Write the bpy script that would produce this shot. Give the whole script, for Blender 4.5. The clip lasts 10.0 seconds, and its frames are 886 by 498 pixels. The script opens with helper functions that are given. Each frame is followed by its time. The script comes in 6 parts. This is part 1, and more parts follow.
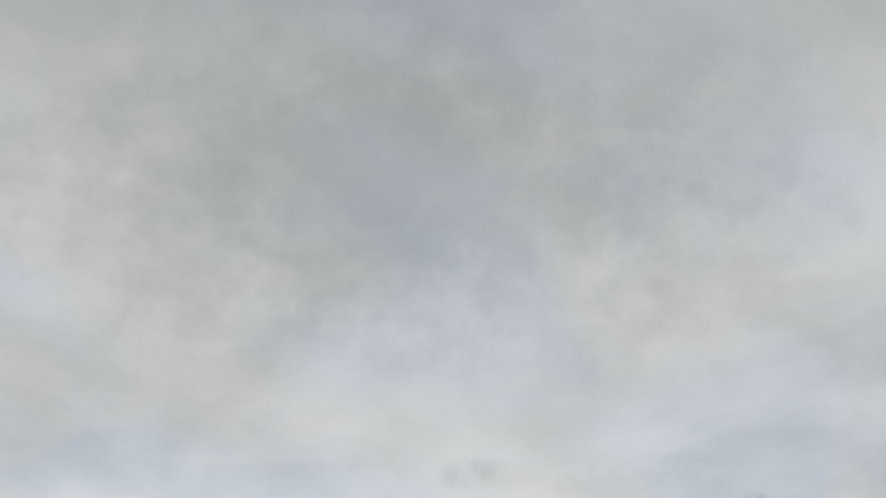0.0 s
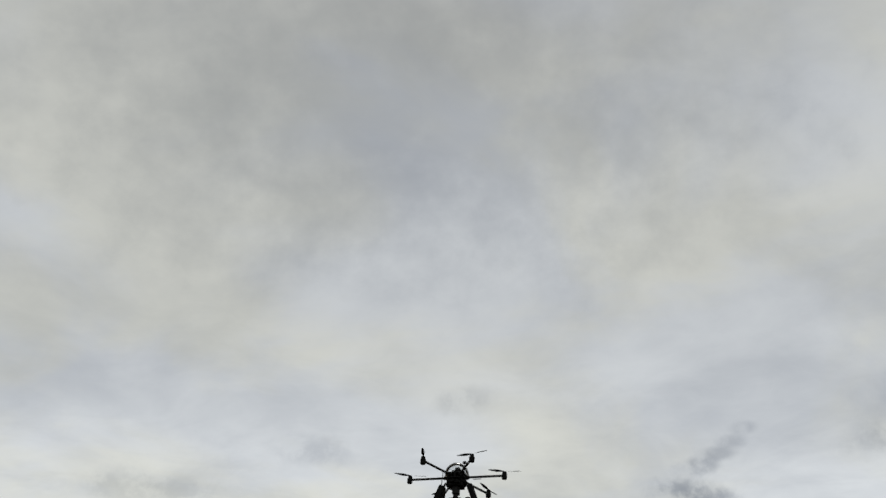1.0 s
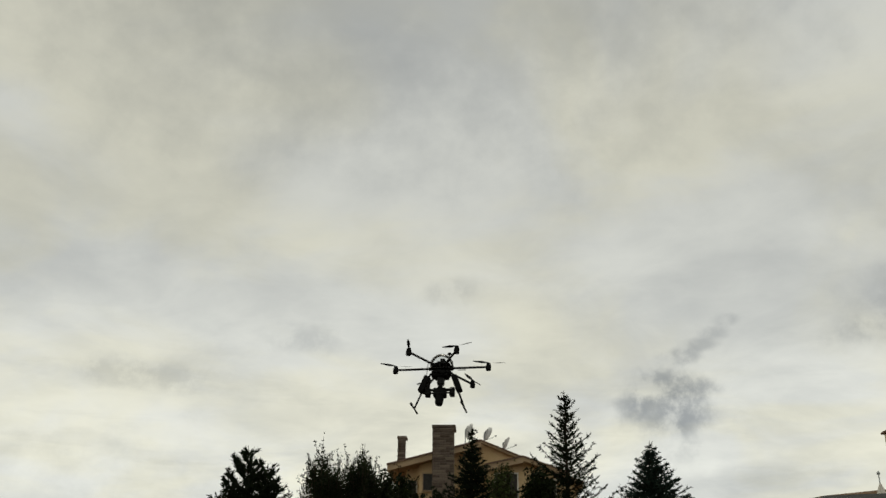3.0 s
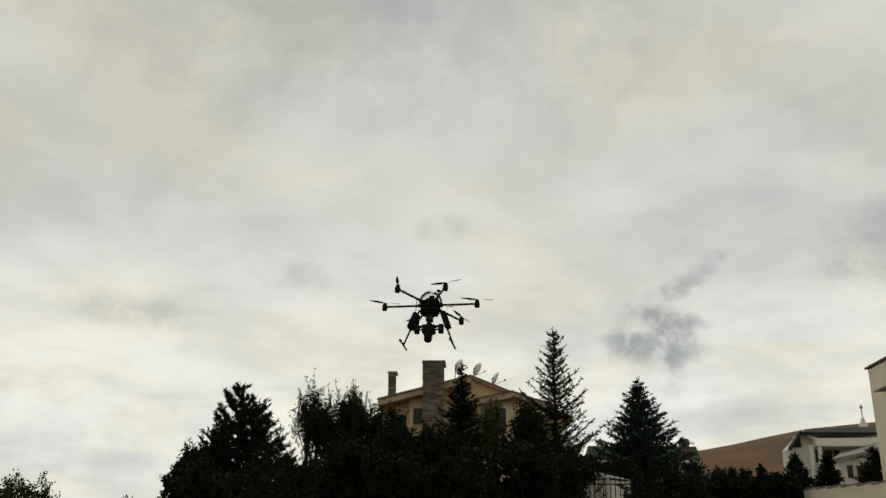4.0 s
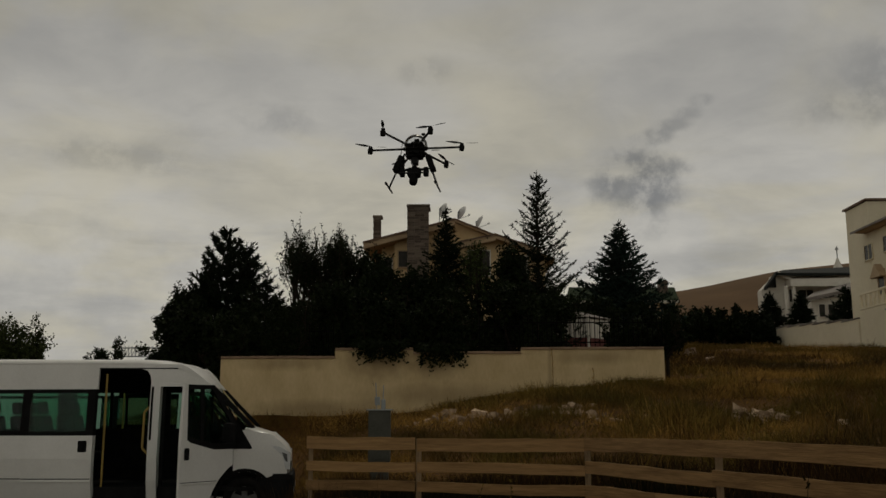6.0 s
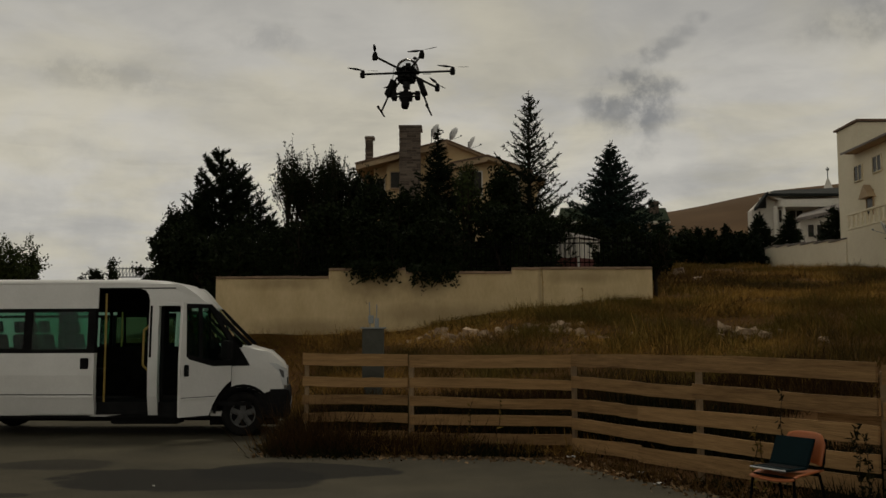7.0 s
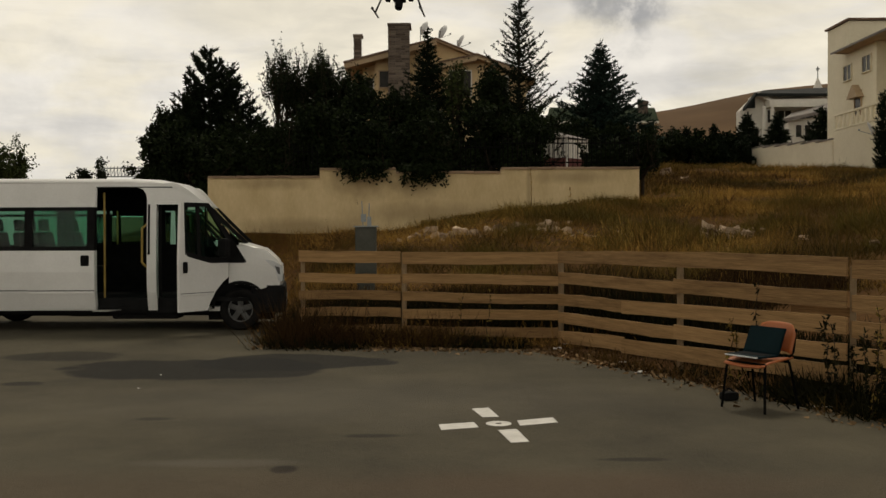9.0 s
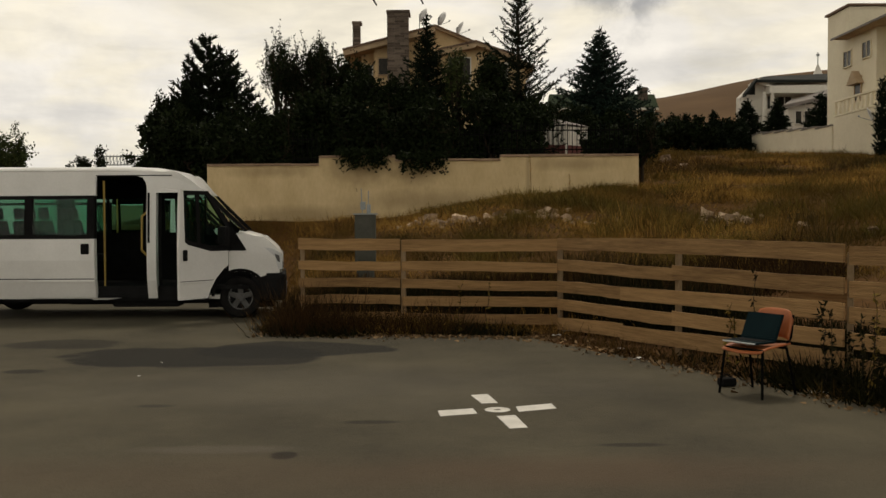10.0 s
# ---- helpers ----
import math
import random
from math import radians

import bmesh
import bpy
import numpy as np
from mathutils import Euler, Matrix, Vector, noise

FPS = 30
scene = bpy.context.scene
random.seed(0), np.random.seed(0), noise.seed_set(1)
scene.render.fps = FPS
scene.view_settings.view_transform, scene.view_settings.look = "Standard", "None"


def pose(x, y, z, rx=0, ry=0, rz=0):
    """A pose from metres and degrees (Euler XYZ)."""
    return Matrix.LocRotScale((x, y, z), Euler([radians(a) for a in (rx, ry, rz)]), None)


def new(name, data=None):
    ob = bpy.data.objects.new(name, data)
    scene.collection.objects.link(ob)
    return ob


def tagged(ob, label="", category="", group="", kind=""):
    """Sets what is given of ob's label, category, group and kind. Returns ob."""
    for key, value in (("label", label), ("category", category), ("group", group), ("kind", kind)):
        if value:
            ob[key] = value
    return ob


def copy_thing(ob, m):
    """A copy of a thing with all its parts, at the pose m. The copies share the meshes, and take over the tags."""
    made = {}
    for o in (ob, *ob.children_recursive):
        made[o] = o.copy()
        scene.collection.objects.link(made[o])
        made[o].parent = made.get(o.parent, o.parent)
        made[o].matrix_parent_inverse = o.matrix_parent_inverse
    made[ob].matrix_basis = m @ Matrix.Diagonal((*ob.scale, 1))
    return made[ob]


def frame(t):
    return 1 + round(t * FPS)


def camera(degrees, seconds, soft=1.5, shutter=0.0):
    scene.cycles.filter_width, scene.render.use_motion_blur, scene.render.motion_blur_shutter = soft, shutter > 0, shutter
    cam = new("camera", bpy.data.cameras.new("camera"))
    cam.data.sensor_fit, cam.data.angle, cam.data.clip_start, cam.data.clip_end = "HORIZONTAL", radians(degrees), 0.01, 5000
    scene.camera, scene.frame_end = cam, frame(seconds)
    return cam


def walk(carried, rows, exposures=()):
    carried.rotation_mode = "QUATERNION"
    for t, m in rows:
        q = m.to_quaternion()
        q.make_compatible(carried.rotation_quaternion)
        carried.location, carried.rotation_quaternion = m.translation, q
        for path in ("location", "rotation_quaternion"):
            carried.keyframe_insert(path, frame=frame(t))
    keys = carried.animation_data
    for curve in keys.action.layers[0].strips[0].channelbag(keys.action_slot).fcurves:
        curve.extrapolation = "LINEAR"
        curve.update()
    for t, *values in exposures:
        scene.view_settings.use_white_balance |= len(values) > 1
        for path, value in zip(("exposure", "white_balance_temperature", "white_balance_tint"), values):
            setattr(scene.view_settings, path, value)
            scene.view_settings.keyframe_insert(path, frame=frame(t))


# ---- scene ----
# ---- camera and walk ----
cam = camera(49.5, 10.0, soft=1.5)
EYE = 1.6
# seconds, x, y, rise above the eye's height, yaw, pitch, lean
PATH = [
    (0.0, -0.01, 0.77, 0.06, 3.83, 33.29, 0.00), (0.5, -0.01, 0.77, 0.06, 3.38, 30.73, 0.00),
    (1.0, -0.01, 0.77, 0.06, 3.53, 29.10, 0.25), (1.5, -0.01, 0.77, 0.07, 3.36, 27.11, 0.20),
    (2.0, 0.01, 0.77, 0.09, 3.24, 25.38, 0.32), (2.5, 0.01, 0.78, 0.09, 3.03, 24.10, 0.42),
    (4.0, 0.03, 0.79, 0.10, 2.14, 18.88, 0.29), (4.5, 0.02, 0.80, 0.10, 1.77, 16.67, 0.10),
    (5.0, 0.00, 0.79, 0.09, 1.46, 14.32, 0.05), (5.5, 0.01, 0.76, 0.07, 1.31, 12.02, -0.02),
    (7.0, 0.04, 0.39, 0.03, 0.70, 4.90, -0.21), (7.5, 0.03, 0.28, 0.02, 0.45, 2.83, -0.20),
    (8.0, 0.01, 0.17, 0.01, 0.25, 1.14, -0.24), (8.5, -0.01, 0.08, 0.01, 0.09, -0.15, -0.20),
    (9.0, -0.01, 0.03, 0.00, 0.00, -1.05, -0.20), (9.5, 0.00, 0.00, 0.00, 0.00, -1.62, -0.28),
    (10.0, 0.00, 0.00, 0.00, 0.00, -1.80, -0.35)]
EXPOSURES = [(0.0, -0.22, 6100, 9), (1.0, -0.25, 6250, 8), (2.5, -0.2, 6850, 3), (4.0, -0.1, 6850, 5), (4.5, -0.05, 6850, 6), (5.0, -0.25, 6950, 7), (5.5, -0.92, 7050, 7),
             (6.2, -1.0, 7150, 8), (7.0, -0.82, 7200, 8), (7.5, -0.6, 7200, 8), (8.0, -0.42, 7250, 8), (8.5, -0.25, 7300, 9), (10.0, 0.0, 7400, 10)]
walk(cam, [(t, pose(x, y, EYE + z, 90 + p, 0, w) @ pose(0, 0, 0, 0, 0, lean)) for t, x, y, z, w, p, lean in PATH], EXPOSURES)

# ---- world and sun: an overcast afternoon ----
SUN_TURN, SUN_RISE = 8.0, 60.0
world = bpy.data.worlds.new("overcast_sky")
scene.world = world
world.use_nodes = True
wn, wl = world.node_tree.nodes, world.node_tree.links
wn.clear()


def wnode(kind, **kw):
    n = wn.new(kind)
    for key, value in kw.items():
        n.inputs[key].default_value = value
    return n


def wmath(op, a, b=None, clamp=False):
    n = wn.new("ShaderNodeMath")
    n.operation, n.use_clamp = op, clamp
    for i, v in enumerate((a, b)):
        if v is None:
            continue
        if isinstance(v, (int, float)):
            n.inputs[i].default_value = v
        else:
            wl.new(v, n.inputs[i])
    return n.outputs[0]


def wmix(fac, a, b):
    n = wn.new("ShaderNodeMix")
    n.data_type = "RGBA"
    for sock, v in ((n.inputs[0], fac), (n.inputs[6], a), (n.inputs[7], b)):
        if isinstance(v, (int, float)):
            sock.default_value = v
        elif isinstance(v, tuple):
            sock.default_value = (*v, 1)
        else:
            wl.new(v, sock)
    return n.outputs[2]


def wramp(v, lo, hi):
    n = wn.new("ShaderNodeMapRange")
    n.interpolation_type = "SMOOTHSTEP"
    wl.new(v, n.inputs[0])
    n.inputs[1].default_value, n.inputs[2].default_value = lo, hi
    return n.outputs[0]


sky = wn.new("ShaderNodeTexSky")
sky.sky_type, sky.sun_disc = "NISHITA", False
sky.sun_elevation, sky.sun_rotation = radians(SUN_RISE), radians(SUN_TURN)
way = wn.new("ShaderNodeTexCoord").outputs["Generated"]
sep = wn.new("ShaderNodeSeparateXYZ")
wl.new(way, sep.inputs[0])
dx, dy, dz = sep.outputs
# the cloud deck: flat layers seen from below, drawn together towards the horizon
deck = wmath("ADD", wmath("MAXIMUM", dz, 0.0), 0.22)
flat = wn.new("ShaderNodeCombineXYZ")
wl.new(wmath("DIVIDE", dx, deck), flat.inputs[0])
wl.new(wmath("DIVIDE", dy, deck), flat.inputs[1])


def cloud_noise(scale, detail, rough, distort=0.0, shift=0.0):
    n = wnode("ShaderNodeTexNoise", Scale=scale, Detail=detail, Roughness=rough, Distortion=distort)
    if shift:
        m = wn.new("ShaderNodeVectorMath")
        m.operation = "ADD"
        wl.new(flat.outputs[0], m.inputs[0])
        m.inputs[1].default_value = (shift, shift * 0.7, 0)
        wl.new(m.outputs[0], n.inputs["Vector"])
    else:
        wl.new(flat.outputs[0], n.inputs["Vector"])
    return n.outputs["Fac"]


def cloud_lump(az, el, wide, high, ragged, soft):
    """How far a ragged lump of cloud covers a way: its bearing and height in degrees, and its half sizes."""
    a, e = radians(az), radians(el)
    side = wmath("ADD", wmath("MULTIPLY", dx, math.cos(a)), wmath("MULTIPLY", dy, -math.sin(a)))
    ahead = wmath("ADD", wmath("MULTIPLY", dx, math.sin(a)), wmath("MULTIPLY", dy, math.cos(a)))
    up = wmath("SUBTRACT", wmath("MULTIPLY", dz, math.cos(e)), wmath("MULTIPLY", ahead, math.sin(e)))
    far = wmath("SQRT", wmath("ADD", wmath("POWER", wmath("ABSOLUTE", wmath("DIVIDE", side, radians(wide))), 2.0),
                             wmath("POWER", wmath("ABSOLUTE", wmath("DIVIDE", up, radians(high))), 2.0)))
    far = wmath("ADD", far, wmath("MULTIPLY", wmath("SUBTRACT", ragged, 0.5), 2.1))
    far = wmath("ADD", far, wmath("MULTIPLY", wmath("LESS_THAN", ahead, 0.0), 9.0))
    return wramp(far, 1.0 + soft, 1.0 - soft)


big = cloud_noise(1.1, 4, 0.5, 0.3)
mid = cloud_noise(3.2, 6, 0.55, 0.4, 3.1)
fine = cloud_noise(9.0, 5, 0.6, 0.6, 7.7)
streak = wnode("ShaderNodeTexNoise", Scale=1.0, Detail=6, Roughness=0.6, Distortion=0.5)
lay = wn.new("ShaderNodeMapping")
lay.inputs["Scale"].default_value = (7, 7, 42)
wl.new(way, lay.inputs[0])
wl.new(lay.outputs[0], streak.inputs["Vector"])
rag = wnode("ShaderNodeTexNoise", Scale=20.0, Detail=6, Roughness=0.58, Distortion=0.0)
wl.new(way, rag.inputs["Vector"])
shade = wmath("ADD", wmath("MULTIPLY", big, 0.5), wmath("MULTIPLY", mid, 0.38))
shade = wmath("ADD", shade, wmath("MULTIPLY", fine, 0.12))
BRIGHT, GREY, DARK = (0.96, 0.94, 0.88), (0.68, 0.675, 0.655), (0.37, 0.38, 0.395)
clouds = wmix(wramp(shade, 0.33, 0.62), GREY, BRIGHT)
LUMPS = [(-6.0, 37.0, 15.0, 7.0, 0.42, 0.8), (10.0, 13.9, 1.9, 1.4, 0.85, 0.5), (11.6, 13.1, 1.6, 1.6, 0.85, 0.5), (10.4, 12.2, 1.8, 0.7, 0.5, 0.7), (8.4, 13.3, 1.0, 0.3, 0.4, 0.7), (13.1, 14.0, 0.9, 0.5, 0.55, 0.6),
         (11.9, 15.9, 0.8, 0.4, 0.6, 0.6), (12.8, 16.5, 0.8, 0.35, 0.55, 0.6), (13.6, 17.1, 0.7, 0.3, 0.45, 0.6), (14.4, 17.8, 0.6, 0.3, 0.4, 0.6), (11.2, 10.6, 1.9, 0.9, 0.35, 0.8),
         (13.5, 8.6, 8.0, 0.8, 0.35, 0.8), (-20.0, 14.4, 3.0, 0.8, 0.4, 0.7), (-2.0, 20.2, 1.8, 0.8, 0.3, 0.7), (-11.5, 17.0, 2.0, 0.7, 0.3, 0.7), (22.5, 16.3, 2.2, 0.8, 0.4, 0.7), (24.5, 18.0, 2.5, 1.6, 0.45, 0.7), (-28.0, 2.5, 15.0, 5.5, 0.42, 0.8)]
holes = wnode("ShaderNodeTexNoise", Scale=34.0, Detail=5, Roughness=0.6)
wl.new(way, holes.inputs["Vector"])
torn = wmath("MULTIPLY_ADD", wramp(holes.outputs["Fac"], 0.36, 0.60), 0.75)
torn.node.inputs[2].default_value = 0.25
for az, el, wide, high, much, soft in LUMPS:
    clouds = wmix(wmath("MULTIPLY", cloud_lump(az, el, wide, high, rag.outputs["Fac"], soft), wmath("MULTIPLY", torn, much) if wide < 5 else much), clouds, DARK)
clouds = wmix(wmath("MULTIPLY", wmath("MULTIPLY", wramp(streak.outputs["Fac"], 0.52, 0.68), wramp(dz, 0.42, 0.12)), 0.14), clouds, DARK)
clouds = wmix(wmath("MULTIPLY", wramp(dz, 0.10, 0.0), 0.15), clouds, (0.62, 0.63, 0.64))
# thin places let a warmer light through, thick ones are bluer
hue = wramp(cloud_noise(2.3, 4, 0.5, 0.5, 12.3), 0.38, 0.62)
tone = wn.new("ShaderNodeMix")
tone.data_type, tone.blend_type = "RGBA", "MULTIPLY"
tone.inputs[0].default_value = 1.0
wl.new(clouds, tone.inputs[6])
wl.new(wmix(hue, (0.955, 0.975, 1.035), (1.01, 1.0, 0.95)), tone.inputs[7])
clouds = tone.outputs[2]
# the deck thickens overhead
clouds = wmix(wramp(dz, 0.50, 0.95), clouds, wmix(wramp(shade, 0.34, 0.66), (0.34, 0.343, 0.35), (0.50, 0.50, 0.495)))
fade = wn.new("ShaderNodeMapRange")
wl.new(dz, fade.inputs[0])
for i, v in enumerate((0.05, 0.42, 1.2, 0.79)):
    fade.inputs[i + 1].default_value = v
grade = wn.new("ShaderNodeVectorMath")
grade.operation = "SCALE"
wl.new(clouds, grade.inputs[0])
wl.new(fade.outputs[0], grade.inputs["Scale"])
clouds = grade.outputs[0]
open_sky = wn.new("ShaderNodeBackground")
wl.new(sky.outputs[0], open_sky.inputs["Color"])
open_sky.inputs["Strength"].default_value = 0.08
cover = wn.new("ShaderNodeBackground")
wl.new(clouds, cover.inputs["Color"])
cover.inputs["Strength"].default_value = 1.0
both = wn.new("ShaderNodeMixShader")
both.inputs[0].default_value = 0.94
wl.new(open_sky.outputs[0], both.inputs[1])
wl.new(cover.outputs[0], both.inputs[2])
wl.new(both.outputs[0], wn.new("ShaderNodeOutputWorld").inputs["Surface"])

sun = new("sun", bpy.data.lights.new("sun", "SUN"))
sun.data.energy, sun.data.angle, sun.data.color = 1.5, radians(14), (1.0, 0.95, 0.86)
sun.matrix_world = pose(0, 0, 60, 90 - SUN_RISE, 0, 180 - SUN_TURN)

# ---- materials ----


def surf(name, dark, light, scale=4.0, fine=40.0, rough=0.8, bump=0.3, metal=0.0, vary=0.0, contrast=0.25, coat=0.0, spec=0.5, stretch=None):
    """A surface with stains at one scale, grain at another, fine relief and, for pieces, a shade of their own."""
    m = bpy.data.materials.new(name)
    m.use_nodes = True
    n, l = m.node_tree.nodes, m.node_tree.links
    b = n["Principled BSDF"]
    tc = n.new("ShaderNodeTexCoord").outputs["Object"]
    if stretch:
        mp = n.new("ShaderNodeMapping")
        mp.inputs["Scale"].default_value = stretch
        l.new(tc, mp.inputs["Vector"])
        tc = mp.outputs[0]
    a, g = n.new("ShaderNodeTexNoise"), n.new("ShaderNodeTexNoise")
    for t, s, d in ((a, scale, 5), (g, fine, 4)):
        t.inputs["Scale"].default_value, t.inputs["Detail"].default_value, t.inputs["Roughness"].default_value = s, d, 0.62
        l.new(tc, t.inputs["Vector"])
    mixed = n.new("ShaderNodeMath")
    mixed.operation = "MULTIPLY_ADD"
    l.new(g.outputs["Fac"], mixed.inputs[0])
    mixed.inputs[1].default_value = 0.45
    l.new(a.outputs["Fac"], mixed.inputs[2])
    last = mixed.outputs[0]
    if vary:
        info = n.new("ShaderNodeObjectInfo")
        add = n.new("ShaderNodeMath")
        add.operation = "MULTIPLY_ADD"
        l.new(info.outputs["Random"], add.inputs[0])
        add.inputs[1].default_value = vary
        l.new(last, add.inputs[2])
        last = add.outputs[0]
    r = n.new("ShaderNodeMapRange")
    l.new(last, r.inputs[0])
    r.inputs[1].default_value, r.inputs[2].default_value = 0.72 + vary / 2 - contrast, 0.72 + vary / 2 + contrast
    c = n.new("ShaderNodeMix")
    c.data_type = "RGBA"
    l.new(r.outputs[0], c.inputs[0])
    c.inputs[6].default_value, c.inputs[7].default_value = (*dark, 1), (*light, 1)
    l.new(c.outputs[2], b.inputs["Base Color"])
    b.inputs["Roughness"].default_value, b.inputs["Metallic"].default_value = rough, metal
    b.inputs["Coat Weight"].default_value, b.inputs["Specular IOR Level"].default_value = coat, spec
    if bump:
        k = n.new("ShaderNodeBump")
        k.inputs["Strength"].default_value, k.inputs["Distance"].default_value = bump, 0.02
        l.new(g.outputs["Fac"], k.inputs["Height"])
        l.new(k.outputs[0], b.inputs["Normal"])
    return m


def glass(name, tint, rough=0.02):
    m = bpy.data.materials.new(name)
    m.use_nodes = True
    n, l = m.node_tree.nodes, m.node_tree.links
    n.clear()
    see, gloss, mix = n.new("ShaderNodeBsdfTransparent"), n.new("ShaderNodeBsdfGlossy"), n.new("ShaderNodeMixShader")
    see.inputs["Color"].default_value = (*tint, 1)
    gloss.inputs["Roughness"].default_value = rough
    f = n.new("ShaderNodeFresnel")
    f.inputs["IOR"].default_value = 1.27
    l.new(f.outputs[0], mix.inputs[0])
    l.new(see.outputs[0], mix.inputs[1])
    l.new(gloss.outputs[0], mix.inputs[2])
    l.new(mix.outputs[0], n.new("ShaderNodeOutputMaterial").inputs["Surface"])
    return m


def leafy(name, dark, light, patch=None):
    """Foliage: each leaf or spray takes its own shade; patch is the tone of growth that stands in drifts."""
    m = bpy.data.materials.new(name)
    m.use_nodes = True
    n, l = m.node_tree.nodes, m.node_tree.links
    b = n["Principled BSDF"]
    geo = n.new("ShaderNodeNewGeometry")
    c = n.new("ShaderNodeMix")
    c.data_type = "RGBA"
    l.new(geo.outputs["Random Per Island"], c.inputs[0])
    c.inputs[6].default_value, c.inputs[7].default_value = (*dark, 1), (*light, 1)
    last = c.outputs[2]
    if patch:
        d, q = n.new("ShaderNodeTexNoise"), n.new("ShaderNodeMapRange")
        d.inputs["Scale"].default_value, d.inputs["Detail"].default_value = 0.30, 4
        l.new(n.new("ShaderNodeTexCoord").outputs["Object"], d.inputs["Vector"])
        l.new(d.outputs["Fac"], q.inputs[0])
        q.inputs[1].default_value, q.inputs[2].default_value = 0.42, 0.58
        e = n.new("ShaderNodeMix")
        e.data_type = "RGBA"
        l.new(q.outputs[0], e.inputs[0])
        l.new(last, e.inputs[6])
        e.inputs[7].default_value = (*patch, 1)
        last = e.outputs[2]
    l.new(last, b.inputs["Base Color"])
    b.inputs["Roughness"].default_value = 0.75
    b.inputs["Specular IOR Level"].default_value = 0.05
    return m


WHITE_PAINT = surf("van_white_paint", (0.62, 0.61, 0.58), (0.74, 0.73, 0.70), 1.5, 30, 0.32, 0.0, coat=0.3)
DARK_PLASTIC = surf("dark_plastic", (0.006, 0.006, 0.006), (0.014, 0.014, 0.014), 6, 80, 0.7, 0.15, spec=0.04)
RUBBER = surf("rubber", (0.007, 0.007, 0.007), (0.016, 0.015, 0.014), 8, 90, 0.9, 0.3, spec=0.03)
# near black: the shade inside and under the van is in these colours
VAN_SHADE = surf("van_shade_black", (0.008, 0.008, 0.008), (0.018, 0.018, 0.018), 5, 60, 0.9, 0.1, spec=0.02)
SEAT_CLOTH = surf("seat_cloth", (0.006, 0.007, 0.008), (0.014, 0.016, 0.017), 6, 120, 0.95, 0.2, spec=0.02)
# steel toned down: the wheel arch's shade is put into this colour
STEEL = surf("shaded_wheel_steel", (0.045, 0.045, 0.044), (0.10, 0.10, 0.097), 6, 50, 0.55, 0.1, 0.2)
YELLOW = surf("yellow_rail_paint", (0.27, 0.17, 0.035), (0.40, 0.27, 0.06), 5, 60, 0.45, 0.05)
LAMP_CLEAR = surf("lamp_lens", (0.45, 0.46, 0.46), (0.65, 0.66, 0.66), 5, 30, 0.15, 0.0, coat=0.5)
VAN_GLASS = glass("van_glass", (0.62, 0.84, 0.76))
HOUSE_GLASS = surf("window_glass", (0.018, 0.016, 0.013), (0.045, 0.040, 0.032), 1, 8, 0.25, 0.0, spec=0.12)
SOIL = surf("dry_slope_soil", (0.034, 0.015, 0.004), (0.118, 0.056, 0.014), 0.6, 7, 0.95, 0.8, contrast=0.3, spec=0.1)
def far_grass(m):
    """Beyond the houses the ground is cropped pale stubble."""
    n, l = m.node_tree.nodes, m.node_tree.links
    old = n["Principled BSDF"].inputs["Base Color"].links[0].from_socket
    tc = n.new("ShaderNodeTexCoord").outputs["Object"]
    sp, r, c = n.new("ShaderNodeSeparateXYZ"), n.new("ShaderNodeMapRange"), n.new("ShaderNodeMix")
    l.new(tc, sp.inputs[0])
    l.new(sp.outputs[1], r.inputs[0])
    r.inputs[1].default_value, r.inputs[2].default_value = 90, 160
    c.data_type = "RGBA"
    l.new(r.outputs[0], c.inputs[0])
    l.new(old, c.inputs[6])
    t, q = n.new("ShaderNodeTexNoise"), n.new("ShaderNodeMix")
    t.inputs["Scale"].default_value, t.inputs["Detail"].default_value = 0.03, 7
    l.new(tc, t.inputs["Vector"])
    q.data_type = "RGBA"
    l.new(t.outputs["Fac"], q.inputs[0])
    q.inputs[6].default_value, q.inputs[7].default_value = (0.050, 0.027, 0.012, 1), (0.155, 0.092, 0.044, 1)
    l.new(q.outputs[2], c.inputs[7])
    l.new(c.outputs[2], n["Principled BSDF"].inputs["Base Color"])


far_grass(SOIL)
GRASS_DRY = leafy("dry_grass", (0.110, 0.055, 0.012), (0.50, 0.295, 0.075), (0.095, 0.058, 0.014))
WEEDS_DARK = leafy("dark_brown_weeds", (0.010, 0.006, 0.0025), (0.070, 0.036, 0.012))
WEEDS_BROWN = leafy("brown_weeds", (0.026, 0.014, 0.005), (0.145, 0.080, 0.026), (0.050, 0.036, 0.010))
# near black: the shade along the fence is put into this weed colour
WEEDS_SHADE = leafy("weeds", (0.004, 0.005, 0.001), (0.020, 0.018, 0.005))
ROCK = surf("pale_limestone", (0.14, 0.092, 0.056), (0.54, 0.40, 0.27), 2.2, 22, 0.9, 0.6, vary=0.5, spec=0.2)
PLASTER = surf("cream_wall_plaster", (0.47, 0.35, 0.185), (0.66, 0.515, 0.30), 1.6, 14, 0.9, 0.25, contrast=0.30, spec=0.2, stretch=(1.0, 1.0, 0.4))
COPING = surf("wall_coping", (0.20, 0.13, 0.08), (0.34, 0.23, 0.15), 3, 30, 0.85, 0.3, vary=0.3)
BOARD = surf("weathered_board", (0.100, 0.054, 0.021), (0.46, 0.275, 0.122), 1.0, 4.0, 0.88, 0.6, vary=0.35, contrast=0.48, spec=0.2, stretch=(1.2, 1.2, 22))
POST_WOOD = surf("fence_post_wood", (0.13, 0.088, 0.046), (0.26, 0.18, 0.10), 3, 30, 0.88, 0.4, vary=0.4)
